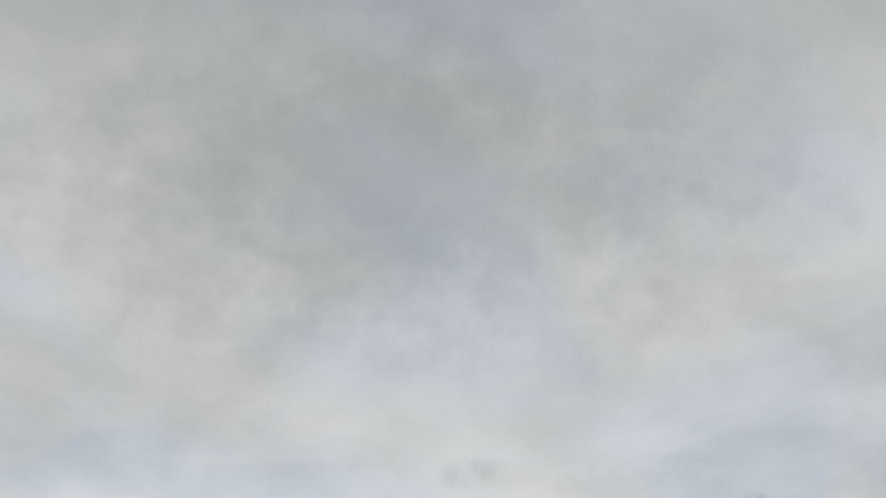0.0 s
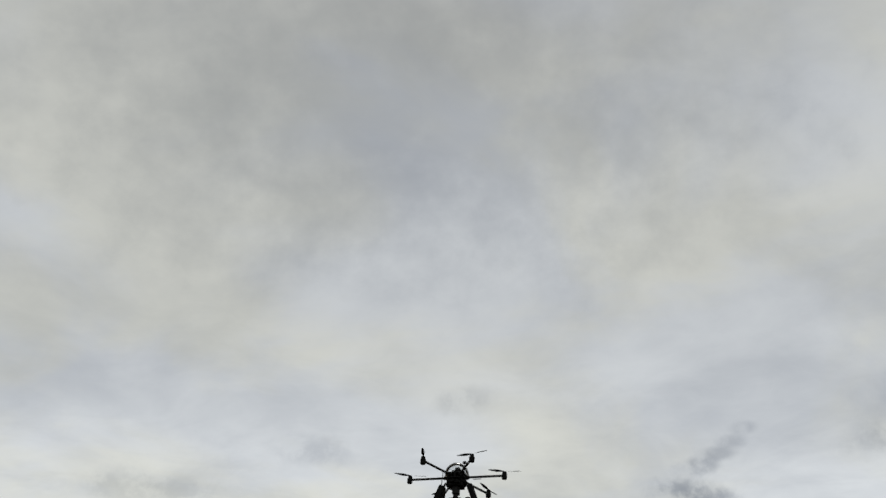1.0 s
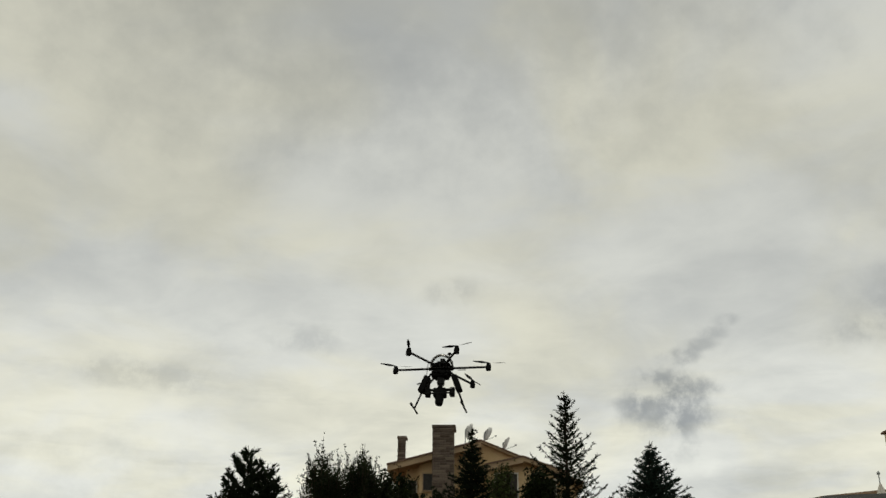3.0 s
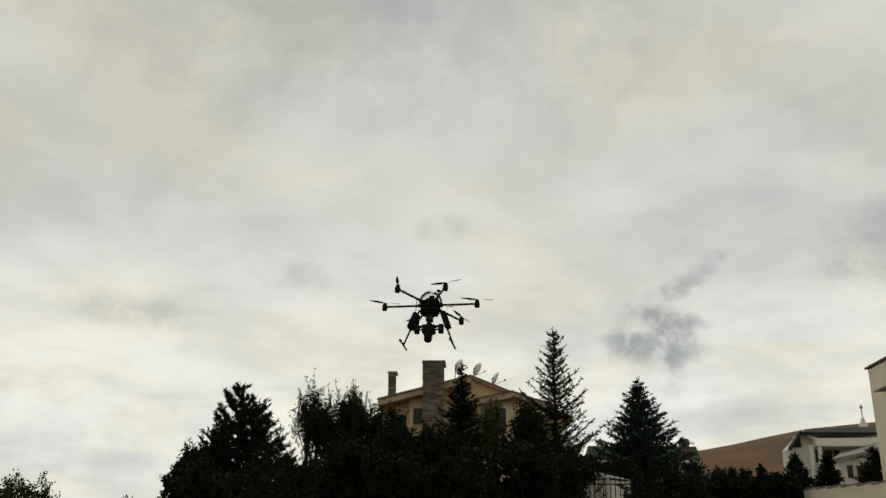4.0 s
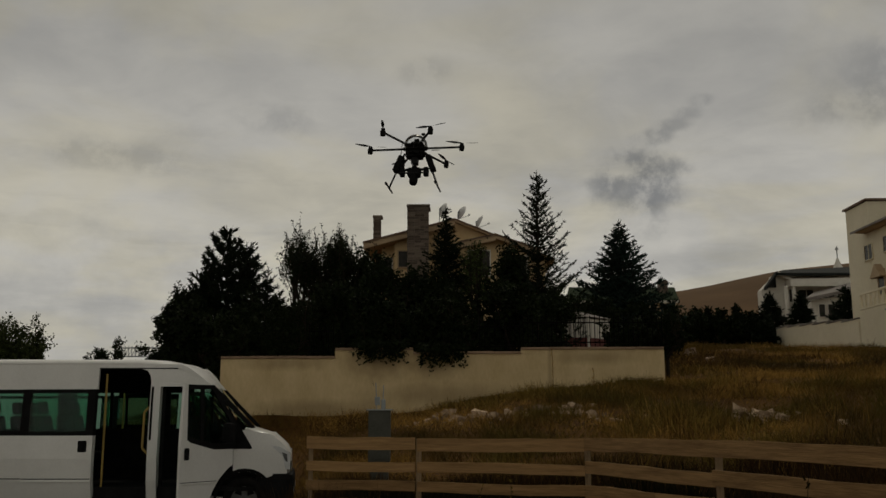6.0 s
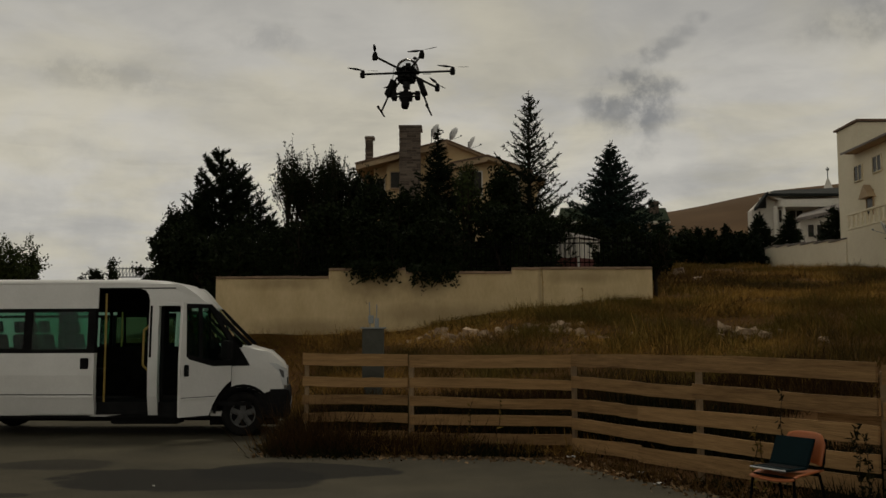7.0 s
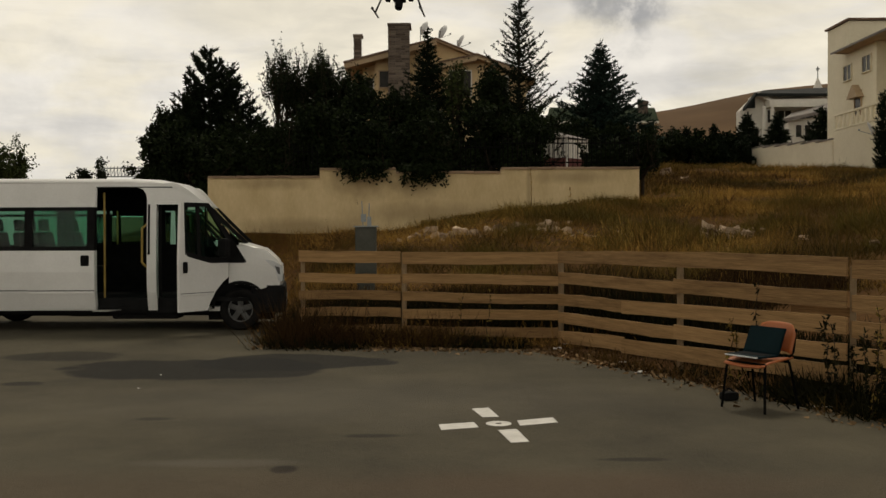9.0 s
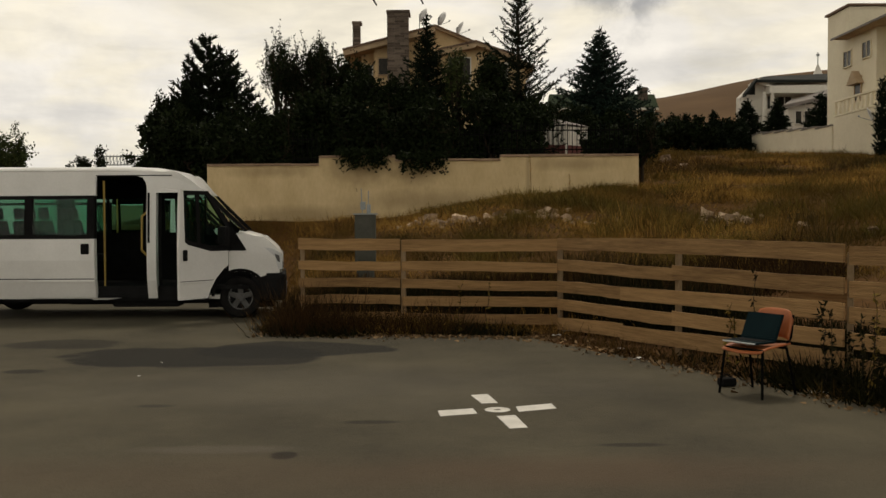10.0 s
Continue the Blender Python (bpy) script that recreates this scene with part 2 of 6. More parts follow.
IRON = surf("black_iron", (0.003, 0.003, 0.003), (0.007, 0.007, 0.006), 6, 60, 0.8, 0.1, 0.0, spec=0.02)
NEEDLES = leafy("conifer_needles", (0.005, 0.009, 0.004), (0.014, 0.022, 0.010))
BLUE_NEEDLES = leafy("spruce_needles", (0.008, 0.016, 0.012), (0.024, 0.042, 0.032))
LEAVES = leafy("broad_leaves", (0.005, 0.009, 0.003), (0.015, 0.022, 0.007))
LEAVES_PALE = leafy("pale_leaves", (0.014, 0.022, 0.006), (0.06, 0.075, 0.025))
BARK = surf("bark", (0.015, 0.011, 0.007), (0.04, 0.03, 0.02), 6, 40, 0.95, 0.6, spec=0.1)
HOUSE_CREAM = surf("house_cream_render", (0.50, 0.36, 0.19), (0.64, 0.48, 0.28), 0.7, 10, 0.9, 0.15)
HOUSE_PALE = surf("pale_house_render", (0.64, 0.57, 0.41), (0.78, 0.71, 0.54), 0.4, 8, 0.9, 0.1)
HOUSE_WHITE = surf("white_house_render", (0.52, 0.49, 0.43), (0.70, 0.67, 0.59), 0.4, 8, 0.9, 0.1)
FASCIA = surf("roof_fascia", (0.33, 0.23, 0.14), (0.46, 0.34, 0.21), 1.5, 20, 0.85, 0.1)
ROOF_BROWN = surf("brown_roof_tiles", (0.10, 0.06, 0.04), (0.20, 0.13, 0.09), 1.2, 14, 0.85, 0.5)
ROOF_DARK = surf("dark_roof", (0.010, 0.012, 0.011), (0.028, 0.03, 0.028), 1.0, 10, 0.85, 0.4, spec=0.1)
ROOF_GREEN = surf("green_roof", (0.012, 0.022, 0.010), (0.032, 0.046, 0.024), 1.0, 10, 0.9, 0.4, spec=0.05)
ROOF_GREY = surf("grey_roof", (0.13, 0.115, 0.10), (0.24, 0.21, 0.19), 1.0, 10, 0.85, 0.4)
STONE = surf("chimney_stone", (0.07, 0.052, 0.038), (0.21, 0.165, 0.13), 2.5, 20, 0.9, 0.5, vary=0.5)
DISH_GREY = surf("dish_enamel", (0.50, 0.50, 0.49), (0.66, 0.66, 0.65), 2, 20, 0.5, 0.0)
GALV = surf("galvanised_steel", (0.18, 0.20, 0.20), (0.32, 0.34, 0.34), 3, 40, 0.5, 0.1, 0.4)
CABINET = surf("grey_cabinet_paint", (0.054, 0.054, 0.043), (0.092, 0.092, 0.076), 3, 30, 0.75, 0.2, spec=0.15)
ORANGE = surf("orange_chair_plastic", (0.33, 0.085, 0.02), (0.46, 0.135, 0.036), 4, 50, 0.45, 0.05)
LAPTOP = surf("laptop_shell", (0.002, 0.008, 0.010), (0.004, 0.015, 0.018), 8, 90, 0.6, 0.05, spec=0.04)
SILVER = surf("silver_edge", (0.55, 0.56, 0.56), (0.7, 0.7, 0.7), 8, 60, 0.35, 0.0, 0.6)
ROAD_WHITE = surf("marking_paint", (0.42, 0.40, 0.36), (0.74, 0.72, 0.67), 7, 60, 0.8, 0.3, contrast=0.35)
CARBON = surf("carbon_fibre", (0.004, 0.004, 0.004), (0.010, 0.010, 0.010), 10, 140, 0.5, 0.1, spec=0.2)
DOME_WHITE = surf("dome_shell", (0.60, 0.60, 0.58), (0.75, 0.75, 0.73), 3, 40, 0.3, 0.0)
RED_BAND = surf("red_painted_base", (0.07, 0.014, 0.010), (0.12, 0.028, 0.02), 3, 30, 0.8, 0.1)
WEEDS_OLIVE = leafy("olive_weeds", (0.058, 0.038, 0.009), (0.26, 0.175, 0.042), (0.088, 0.066, 0.014))
LITTER = leafy("litter_leaves", (0.05, 0.028, 0.012), (0.26, 0.17, 0.09))
PAPER = surf("scrap_paper", (0.5, 0.48, 0.44), (0.7, 0.68, 0.64), 4, 40, 0.85, 0.2)
SCREEN_OFF = surf("screen_glass", (0.002, 0.010, 0.012), (0.004, 0.016, 0.019), 3, 20, 0.45, 0.0, spec=0.04)
DOME_GLASS = glass("dome_clear", (0.90, 0.91, 0.91), 0.25)


def add_stains(m, stains, u, v, scale=1.1):
    """Stains of their own shape, given by place, half sizes, strength, tone, raggedness and edge, over the coordinates u and v."""
    n, l = m.node_tree.nodes, m.node_tree.links
    b = n["Principled BSDF"]
    old = b.inputs["Base Color"].links[0].from_socket
    tc = n.new("ShaderNodeTexCoord").outputs["Object"]
    wob = n.new("ShaderNodeTexNoise")
    wob.inputs["Scale"].default_value, wob.inputs["Detail"].default_value = scale, 6
    l.new(tc, wob.inputs["Vector"])
    sp = n.new("ShaderNodeSeparateXYZ")
    l.new(tc, sp.inputs[0])

    def mth(op, a, c):
        k = n.new("ShaderNodeMath")
        k.operation = op
        for i, w in enumerate((a, c)):
            if isinstance(w, (int, float)):
                k.inputs[i].default_value = w
            else:
                l.new(w, k.inputs[i])
        return k.outputs[0]

    def blot(x, y, w, h, ragged, edge):
        e = mth("SQRT", mth("ADD", mth("POWER", mth("ABSOLUTE", mth("DIVIDE", mth("SUBTRACT", sp.outputs[u], x), w), 0), 2),
                            mth("POWER", mth("ABSOLUTE", mth("DIVIDE", mth("SUBTRACT", sp.outputs[v], y), h), 0), 2)), 0)
        e = mth("ADD", e, mth("MULTIPLY", mth("SUBTRACT", wob.outputs["Fac"], 0.5), ragged))
        r = n.new("ShaderNodeMapRange")
        l.new(e, r.inputs[0])
        r.inputs[1].default_value, r.inputs[2].default_value = 1 + edge, 1 - edge
        return r.outputs[0]

    for x, y, w, h, much, tone, ragged, edge in stains:
        k = n.new("ShaderNodeMix")
        k.data_type = "RGBA"
        l.new(mth("MULTIPLY", blot(x, y, w, h, ragged, edge), much), k.inputs[0])
        l.new(old, k.inputs[6])
        k.inputs[7].default_value = (*tone, 1)
        old = k.outputs[2]
    l.new(old, b.inputs["Base Color"])
    return m


DAMP, DUST, RUST = (0.0095, 0.009, 0.007), (0.115, 0.102, 0.08), (0.092, 0.056, 0.034)
STAINS = [(-2.78, 11.07, 1.55, 0.9, 0.86, DAMP, 1.0, 0.05), (-1.82, 11.64, 1.2, 0.75, 0.84, DAMP, 1.0, 0.06), (-4.88, 12.25, 0.7, 0.5, 0.6, DAMP, 1.2, 0.1), (-4.42, 10.04, 0.20, 0.14, 0.7, DAMP, 0.8, 0.15),
          (-1.07, 6.38, 0.085, 0.10, 0.85, DAMP, 0.5, 0.2), (-2.45, 8.12, 0.16, 0.07, 0.6, DAMP, 0.9, 0.3), (-0.57, 7.42, 0.20, 0.06, 0.65, DAMP, 0.9, 0.3), (1.28, 6.62, 0.22, 0.05, 0.6, DAMP, 0.9, 0.3),
          (-1.58, 6.56, 0.5, 0.10, 0.5, DUST, 0.9, 0.4), (-1, 5.86, 4.2, 0.45, 0.28, RUST, 1.2, 0.5), (0.75, 5.95, 1.2, 0.3, 0.3, RUST, 1.2, 0.5), (-0.99, 8.99, 2.2, 1.0, 0.30, DUST, 1.4, 0.5)]
# old oil and damp stains, a mended patch, dust washed along the near side
ASPHALT = add_stains(surf("worn_asphalt", (0.039, 0.034, 0.023), (0.096, 0.083, 0.054), 0.45, 60, 0.92, 0.6, contrast=0.21, spec=0.2), STAINS, 0, 1)
# the wall is stained below the trailing plants and at its foot
GRIME = (0.16, 0.105, 0.05)
add_stains(PLASTER, [(-2.2, 3.0, 0.75, 0.42, 0.6, GRIME, 1.6, 0.6), (-0.75, 2.95, 0.5, 0.35, 0.5, GRIME, 1.6, 0.6), (-3.9, 1.7, 1.6, 0.22, 0.45, GRIME, 1.4, 0.6), (-0.2, 2.1, 1.8, 0.25, 0.4, GRIME, 1.4, 0.6),
                     (2.4, 2.6, 0.06, 0.8, 0.4, GRIME, 1.0, 0.6), (3.6, 3.1, 0.9, 0.16, 0.4, GRIME, 1.6, 0.6), (-4.9, 2.95, 0.9, 0.14, 0.4, GRIME, 1.6, 0.6)], 0, 2, 2.2)

# ---- building blocks ----


def box(bm, cx, cy, cz, sx, sy, sz, turn=None, bevel=0.0):
    m = Matrix.Translation((cx, cy, cz)) @ (turn or Matrix.Identity(4)) @ Matrix.Diagonal((sx, sy, sz, 1))
    made = bmesh.ops.create_cube(bm, size=1, matrix=m)["verts"]
    if bevel:
        edges = list({e for v in made for e in v.link_edges})
        bmesh.ops.bevel(bm, geom=edges, offset=bevel, segments=2, affect="EDGES", profile=0.6)
    return bm


def rod(bm, p, q, r0, r1=None, n=8):
    p, q = Vector(p), Vector(q)
    d = q - p
    m = Matrix.Translation((p + q) / 2) @ d.to_track_quat("Z", "Y").to_matrix().to_4x4()
    bmesh.ops.create_cone(bm, cap_ends=True, segments=n, radius1=r0, radius2=r0 if r1 is None else max(r1, 0.0005), depth=d.length, matrix=m)
    return bm


def slab(bm, pts, push):
    """A flat polygon given by its corners, thickened along push."""
    push = Vector(push)
    a = [bm.verts.new(p) for p in pts]
    b = [bm.verts.new(Vector(p) + push) for p in pts]
    faces = [bm.faces.new(a), bm.faces.new(b[::-1])]
    for i in range(len(a)):
        j = (i + 1) % len(a)
        faces.append(bm.faces.new((a[j], a[i], b[i], b[j])))
    bmesh.ops.recalc_face_normals(bm, faces=faces)
    return bm


def ball(bm, c, r, squash=(1, 1, 1), n=2):
    bmesh.ops.create_icosphere(bm, subdivisions=n, radius=r, matrix=Matrix.Translation(c) @ Matrix.Diagonal((*squash, 1)))
    return bm


def fresh():
    return bmesh.new()


def mesh_of(name, bm, material, smooth=False):
    me = bpy.data.meshes.new(name)
    bm.to_mesh(me)
    bm.free()
    me.materials.append(material)
    if smooth:
        for p in me.polygons:
            p.use_smooth = True
    return me


def part(name, bm, material, parent, label="", smooth=False):
    ob = new(name, mesh_of(name, bm, material, smooth))
    ob.parent = parent
    return tagged(ob, label)


def thing(name, label, category, m=None, group="", kind=""):
    ob = new(name)
    ob.empty_display_size = 0.2
    if m is not None:
        ob.matrix_basis = m
    return tagged(ob, label, category, group, kind)


def solid(name, bm, material, label="", category="", group="", kind="", smooth=False):
    return tagged(new(name, mesh_of(name, bm, material, smooth)), label, category, group, kind)


def array_mesh(name, verts, faces, material):
    me = bpy.data.meshes.new(name)
    verts, faces = np.asarray(verts, dtype=np.float32), np.asarray(faces, dtype=np.int32)
    k = faces.shape[1]
    me.vertices.add(len(verts))
    me.vertices.foreach_set("co", verts.ravel())
    me.loops.add(faces.size)
    me.loops.foreach_set("vertex_index", faces.ravel())
    me.polygons.add(len(faces))
    me.polygons.foreach_set("loop_start", np.arange(0, faces.size, k, dtype=np.int32))
    me.update(calc_edges=True)
    me.validate()
    me.materials.append(material)
    return me


# ---- ground: one sheet from the lot up the slope to the far hill ----


def smooth01(v, lo, hi):
    t = min(1.0, max(0.0, (v - lo) / (hi - lo)))
    return t * t * (3 - 2 * t)


def height(x, y):
    start = 14.3 + 8.4 * smooth01(-x, 2.2, 3.6)
    full = 27 - start
    low = 1 - 0.75 * smooth01(-x, 7, 16)
    rise = (1.50 + 0.98 * smooth01(x, -4, 5)) * low
    d = max(0.0, y - start)
    if x > 1.0:
        d = max(d, ((x - 1.6) * 0.90 + (y - 13.3) * 0.43 - 0.5) * full / 12.7)
    z = rise * min(d, full) / full + max(0.0, min(d - full, 18)) * 0.115 * low
    z += smooth01(d, 0.2, 3) * (1 - smooth01(d, 40, 80)) * 0.15 * noise.noise((x * 0.45, y * 0.45, 0.3))
    hill = 8 + 42 * smooth01(x, -120, 98) + 14 * smooth01(x, 85, 175)
    z += hill * smooth01(y, 150, 450) * (1 + 0.05 * noise.noise((x * 0.01, y * 0.01, 2)))
    return z


def axis(lo, hi, near_lo, near_hi, step, grow):
    v = list(np.arange(near_lo, near_hi, step))
    s = step
    while v[-1] < hi:
        s *= grow
        v.append(v[-1] + s)
    s = step
    while v[0] > lo:
        s *= grow
        v.insert(0, v[0] - s)
    return v


gx, gy = axis(-1500, 1500, -14, 24, 0.5, 1.16), axis(-300, 1500, 4, 46, 0.5, 1.14)
gv = [(x, y, height(x, y)) for y in gy for x in gx]
W = len(gx)
gf = [(j * W + i, j * W + i + 1, (j + 1) * W + i + 1, (j + 1) * W + i) for j in range(len(gy) - 1) for i in range(W - 1)]
ground = new("ground", array_mesh("ground", gv, gf, SOIL))
for p in ground.data.polygons:
    p.use_smooth = True
tagged(ground, "dry brown grassy earth rising to a bare hill", "ground", kind="structure")

# the asphalt lot, with a broken edge along the fence
rng = random.Random(4)
edge = [(-60, -40), (40, -40), (40, -3), (7.0, 1.0)]
for k in range(27):
    t = k / 26
    edge.append((5.6 + t * (1.15 - 5.6) + rng.uniform(-0.09, 0.09), 3.8 + t * (12.7 - 3.8) + rng.uniform(-0.12, 0.12)))
for k in range(19):
    t = k / 18
    edge.append((1.1 - t * 3.6 + rng.uniform(-0.05, 0.05), 12.85 + t * 0.75 + rng.uniform(-0.14, 0.10)))
edge += [(-2.7, 14.1), (-3.4, 21.8), (-60, 21.8)]
bm = slab(fresh(), [(x, y, 0.0) for x, y in edge], (0, 0, 0.025))
lot = solid("asphalt_lot", bm, ASPHALT, "worn grey asphalt lot with damp stains and patches", "pavement", kind="structure")
lot.location.z = 0.0
LOT = 0.025
# ---- garden wall on the slope ----
wall = thing("wall_garden", "cream plastered garden wall with a brown coping", "wall", kind="structure")


def wall_run(x0, x1, y0, y1, base0, base1, top):
    n = Vector((-(y1 - y0), x1 - x0, 0)).normalized() * 0.24
    bm = slab(fresh(), [(x0, y0, base0), (x1, y1, base1), (x1, y1, top), (x0, y0, top)], n)
    part("wall_panel", bm, PLASTER, wall)
    d = Vector((x1 - x0, y1 - y0, 0))
    count = max(1, round(d.length / 0.8))
    for k in range(count):
        a = Vector((x0, y0, top)) + d * (k / count) + n * 0.5
        bm = fresh()
        turn = Matrix.Rotation(math.atan2(d.y, d.x), 4, "Z")
        c = a + d / count / 2
        box(bm, c.x, c.y, top + 0.03 + 0.004 * (k % 3), d.length / count - 0.012, 0.34, 0.06, turn, 0.008)
        part("coping_stone", bm, COPING, wall)


wall_run(-6.6, -3.46, 27.0, 27.0, 0.3, 0.8, 3.11)
wall_run(-3.46, -1.33, 27.0, 27.0, 0.8, 0.9, 3.33)
wall_run(-1.33, 1.62, 27.01, 27.0, 0.9, 1.2, 3.22)
wall_run(1.62, 5.5, 27.0, 27.0, 1.2, 1.9, 3.33)
wall_run(5.5 - 0.12, 5.5 + 0.6, 27.25, 43.0, 1.9, 3.2, 3.33 - 0.01)
wall_run(-6.6 - 0.3, -6.6 + 0.12, 44.0, 27.25, 0.3, 0.3, 3.11 - 0.01)


# ---- plank fence round the lot ----
fence = thing("plank_fence", "low fence of weathered pale horizontal planks on posts", "fence")
frng = random.Random(11)


def plank(a, b, za, zb, high, back=0.0):
    """One board from a to b (plan), a little bowed and uneven."""
    a, b = Vector((*a, 0)), Vector((*b, 0))
    n = Vector((-(b - a).y, (b - a).x, 0)).normalized()
    bm = fresh()
    rows, bow = [], frng.uniform(-0.012, 0.012)
    for k in range(7):
        t = k / 6
        p = a.lerp(b, t) + n * (back + bow * math.sin(math.pi * t) + frng.uniform(-0.002, 0.002))
        z = za + (zb - za) * t + frng.uniform(-0.005, 0.005) + 0.012 * math.sin(3 * t + bow * 300)
        h = high * frng.uniform(0.96, 1.04) / 2
        rows.append([bm.verts.new(p + Vector((0, 0, z - h))), bm.verts.new(p + Vector((0, 0, z + h))),
                     bm.verts.new(p + n * 0.024 + Vector((0, 0, z + h))), bm.verts.new(p + n * 0.024 + Vector((0, 0, z - h)))])
    for r, s in zip(rows, rows[1:]):
        for i in range(4):
            bm.faces.new((r[i], s[i], s[(i + 1) % 4], r[(i + 1) % 4]))
    bm.faces.new(rows[0])
    bm.faces.new(rows[-1][::-1])
    bmesh.ops.recalc_face_normals(bm, faces=bm.faces[:])
    part("plank", bm, BOARD, fence)


def fence_post(x, y, top):
    bm = box(fresh(), 0, 0, top / 2 - 0.1, 0.055, 0.06, top + 0.2, Matrix.Rotation(frng.uniform(-0.5, 0.5), 4, "Z"), 0.006)
    ob = part("fence_post", bm, POST_WOOD, fence)
    ob.location = (x, y, 0)


LEFT_END, LEFT_MID, CORNER = (-2.11, 14.0), (-0.62, 13.75), (1.58, 13.3)
RIGHT_A, RIGHT_B, RIGHT_C, RIGHT_D = (2.22, 11.93), (2.65, 11.03), (3.69, 8.8), (5.0, 6.0)
ROWS_L = [1.24, 0.93, 0.68, 0.44, 0.20]
for i, z in enumerate(ROWS_L):
    h = 0.165 if i == 0 else 0.13
    plank(LEFT_END, LEFT_MID, z + 0.01 + frng.uniform(-0.01, 0.01), z + frng.uniform(-0.01, 0.01), h)
    plank((LEFT_MID[0] + 0.03, LEFT_MID[1]), CORNER, z - 0.005, z - 0.02, h + 0.005)
ROWS_R = [(1.255, 1.26), (0.94, 0.97), (0.645, 0.71), (0.39, 0.48), (0.15, 0.26)]
for i, (za, zb) in enumerate(ROWS_R):
    h = (0.165, 0.15, 0.155, 0.15, 0.17)[i]
    split, t = ((RIGHT_A, 0.31), (RIGHT_B, 0.51), (RIGHT_A, 0.31), (RIGHT_B, 0.51), (RIGHT_A, 0.31))[i]
    zm = za + (zb - za) * t
    plank(CORNER, split, za, zm - 0.004, h)
    plank(split, RIGHT_C, zm + 0.008, zb, h + 0.008, -0.027)
    plank((RIGHT_C[0] + 0.02, RIGHT_C[1] - 0.03), RIGHT_D, zb - 0.03, zb - 0.01, h)
for p in (LEFT_END, LEFT_MID, CORNER):
    fence_post(p[0] + 0.05, p[1] + 0.075, 1.30)
for p in (RIGHT_B, RIGHT_C, RIGHT_D):
    fence_post(p[0] + 0.07, p[1] + 0.055, 1.27)
plank((3.4, 9.55), (3.75, 8.9), 0.80, 0.82, 0.11, 0.05)

# ---- houses ----


def window_in(parent, x, y, z, w, h, facing="y", frame_mat=None, bars=1):
    """A framed window set on a wall that faces -y or -x; the glass lies back in its frame."""
    fm = frame_mat or HOUSE_WHITE
    bm = fresh()

    def put(u, v, su, sv, depth, off):
        if facing == "y":
            box(bm, x + u, y + off, z + v, su, depth, sv)
        else:
            box(bm, x + off, y + u, z + v, depth, su, sv)
    t = 0.05
    put(0, h / 2, w + 2 * t, t, 0.14, 0)
    put(0, -h / 2, w + 2 * t, t, 0.18, -0.02)
    put(-w / 2 - t / 2, 0, t, h - t, 0.14, 0)
    put(w / 2 + t / 2, 0, t, h - t, 0.14, 0)
    for k in range(bars):
        put(-w / 2 + w * (k + 1) / (bars + 1), 0, 0.06, h - t, 0.1, 0)
    fr = part("window", bm, fm, parent)
    bm = fresh()
    put(0, 0, w, h, 0.03, -0.02)
    part("pane", bm, HOUSE_GLASS, fr)
    return fr


def xz_slab(pts, y, deep):
    return slab(fresh(), [(x, y, z) for x, z in pts], (0, deep, 0))


def roof_run(parent, x0, z0, x1, z1, y0, y1, thick, material, name="roof"):
    part(name, xz_slab([(x0, z0), (x1, z1), (x1, z1 - thick), (x0, z0 - thick)], y0, y1 - y0), material, parent)


villa = thing("villa", "cream rendered villa with low pitched roofs and two stone chimneys", "house")
part("wall", xz_slab([(-3.57, 9.1), (-0.32, 10), (-0.37, 0.5), (-3.63, 0.5)], 43.0, 9), HOUSE_CREAM, villa)
part("wall", xz_slab([(-0.32, 10.23), (1.18, 9.54), (3.77, 8.48), (3.74, 0.5), (-0.38, 0.5)], 43.5, 8), HOUSE_CREAM, villa)
part("wall", xz_slab([(-2.96, 9.03), (-2.29, 9.22), (-2.35, 0.5), (-3.02, 0.5)], 42.5, 0.5), HOUSE_CREAM, villa)
part("wall", xz_slab([(-0.05, 8.75), (1.48, 9.05), (3.16, 8.46), (3.13, 0.5), (-0.09, 0.5)], 41.5, 2.0), HOUSE_CREAM, villa)
roof_run(villa, -4.29, 9, -0.28, 10.03, 42.0, 52.3, 0.30, FASCIA)
roof_run(villa, -0.29, 10.27, 4.12, 8.44, 43.2, 52.3, 0.14, FASCIA)
roof_run(villa, -0.14, 8.83, 1.47, 9.15, 41.0, 43.6, 0.28, FASCIA)
roof_run(villa, 1.47, 9.15, 3.36, 8.47, 41.0, 43.6, 0.20, FASCIA)
roof_run(villa, -4.31, 9.01, -0.28, 10.03, 41.93, 52.4, 0.07, ROOF_BROWN, "roof_edge")
roof_run(villa, -0.29, 10.27, 4.16, 8.43, 43.13, 52.4, 0.06, ROOF_BROWN, "roof_edge")
roof_run(villa, -0.16, 8.82, 1.46, 9.16, 40.93, 43.4, 0.06, ROOF_BROWN, "roof_edge")
roof_run(villa, 1.46, 9.16, 3.4, 8.46, 40.93, 43.4, 0.06, ROOF_BROWN, "roof_edge")
window_in(villa, -2.56, 42.5, 8.3, 0.42, 0.75, bars=0, frame_mat=FASCIA)
window_in(villa, -3.25, 42.96, 7.96, 0.3, 0.9, bars=0)
window_in(villa, 0.76, 41.46, 7.95, 0.9, 1.1, bars=1)
window_in(villa, 2.34, 41.46, 7.7, 0.9, 1.1, bars=1)


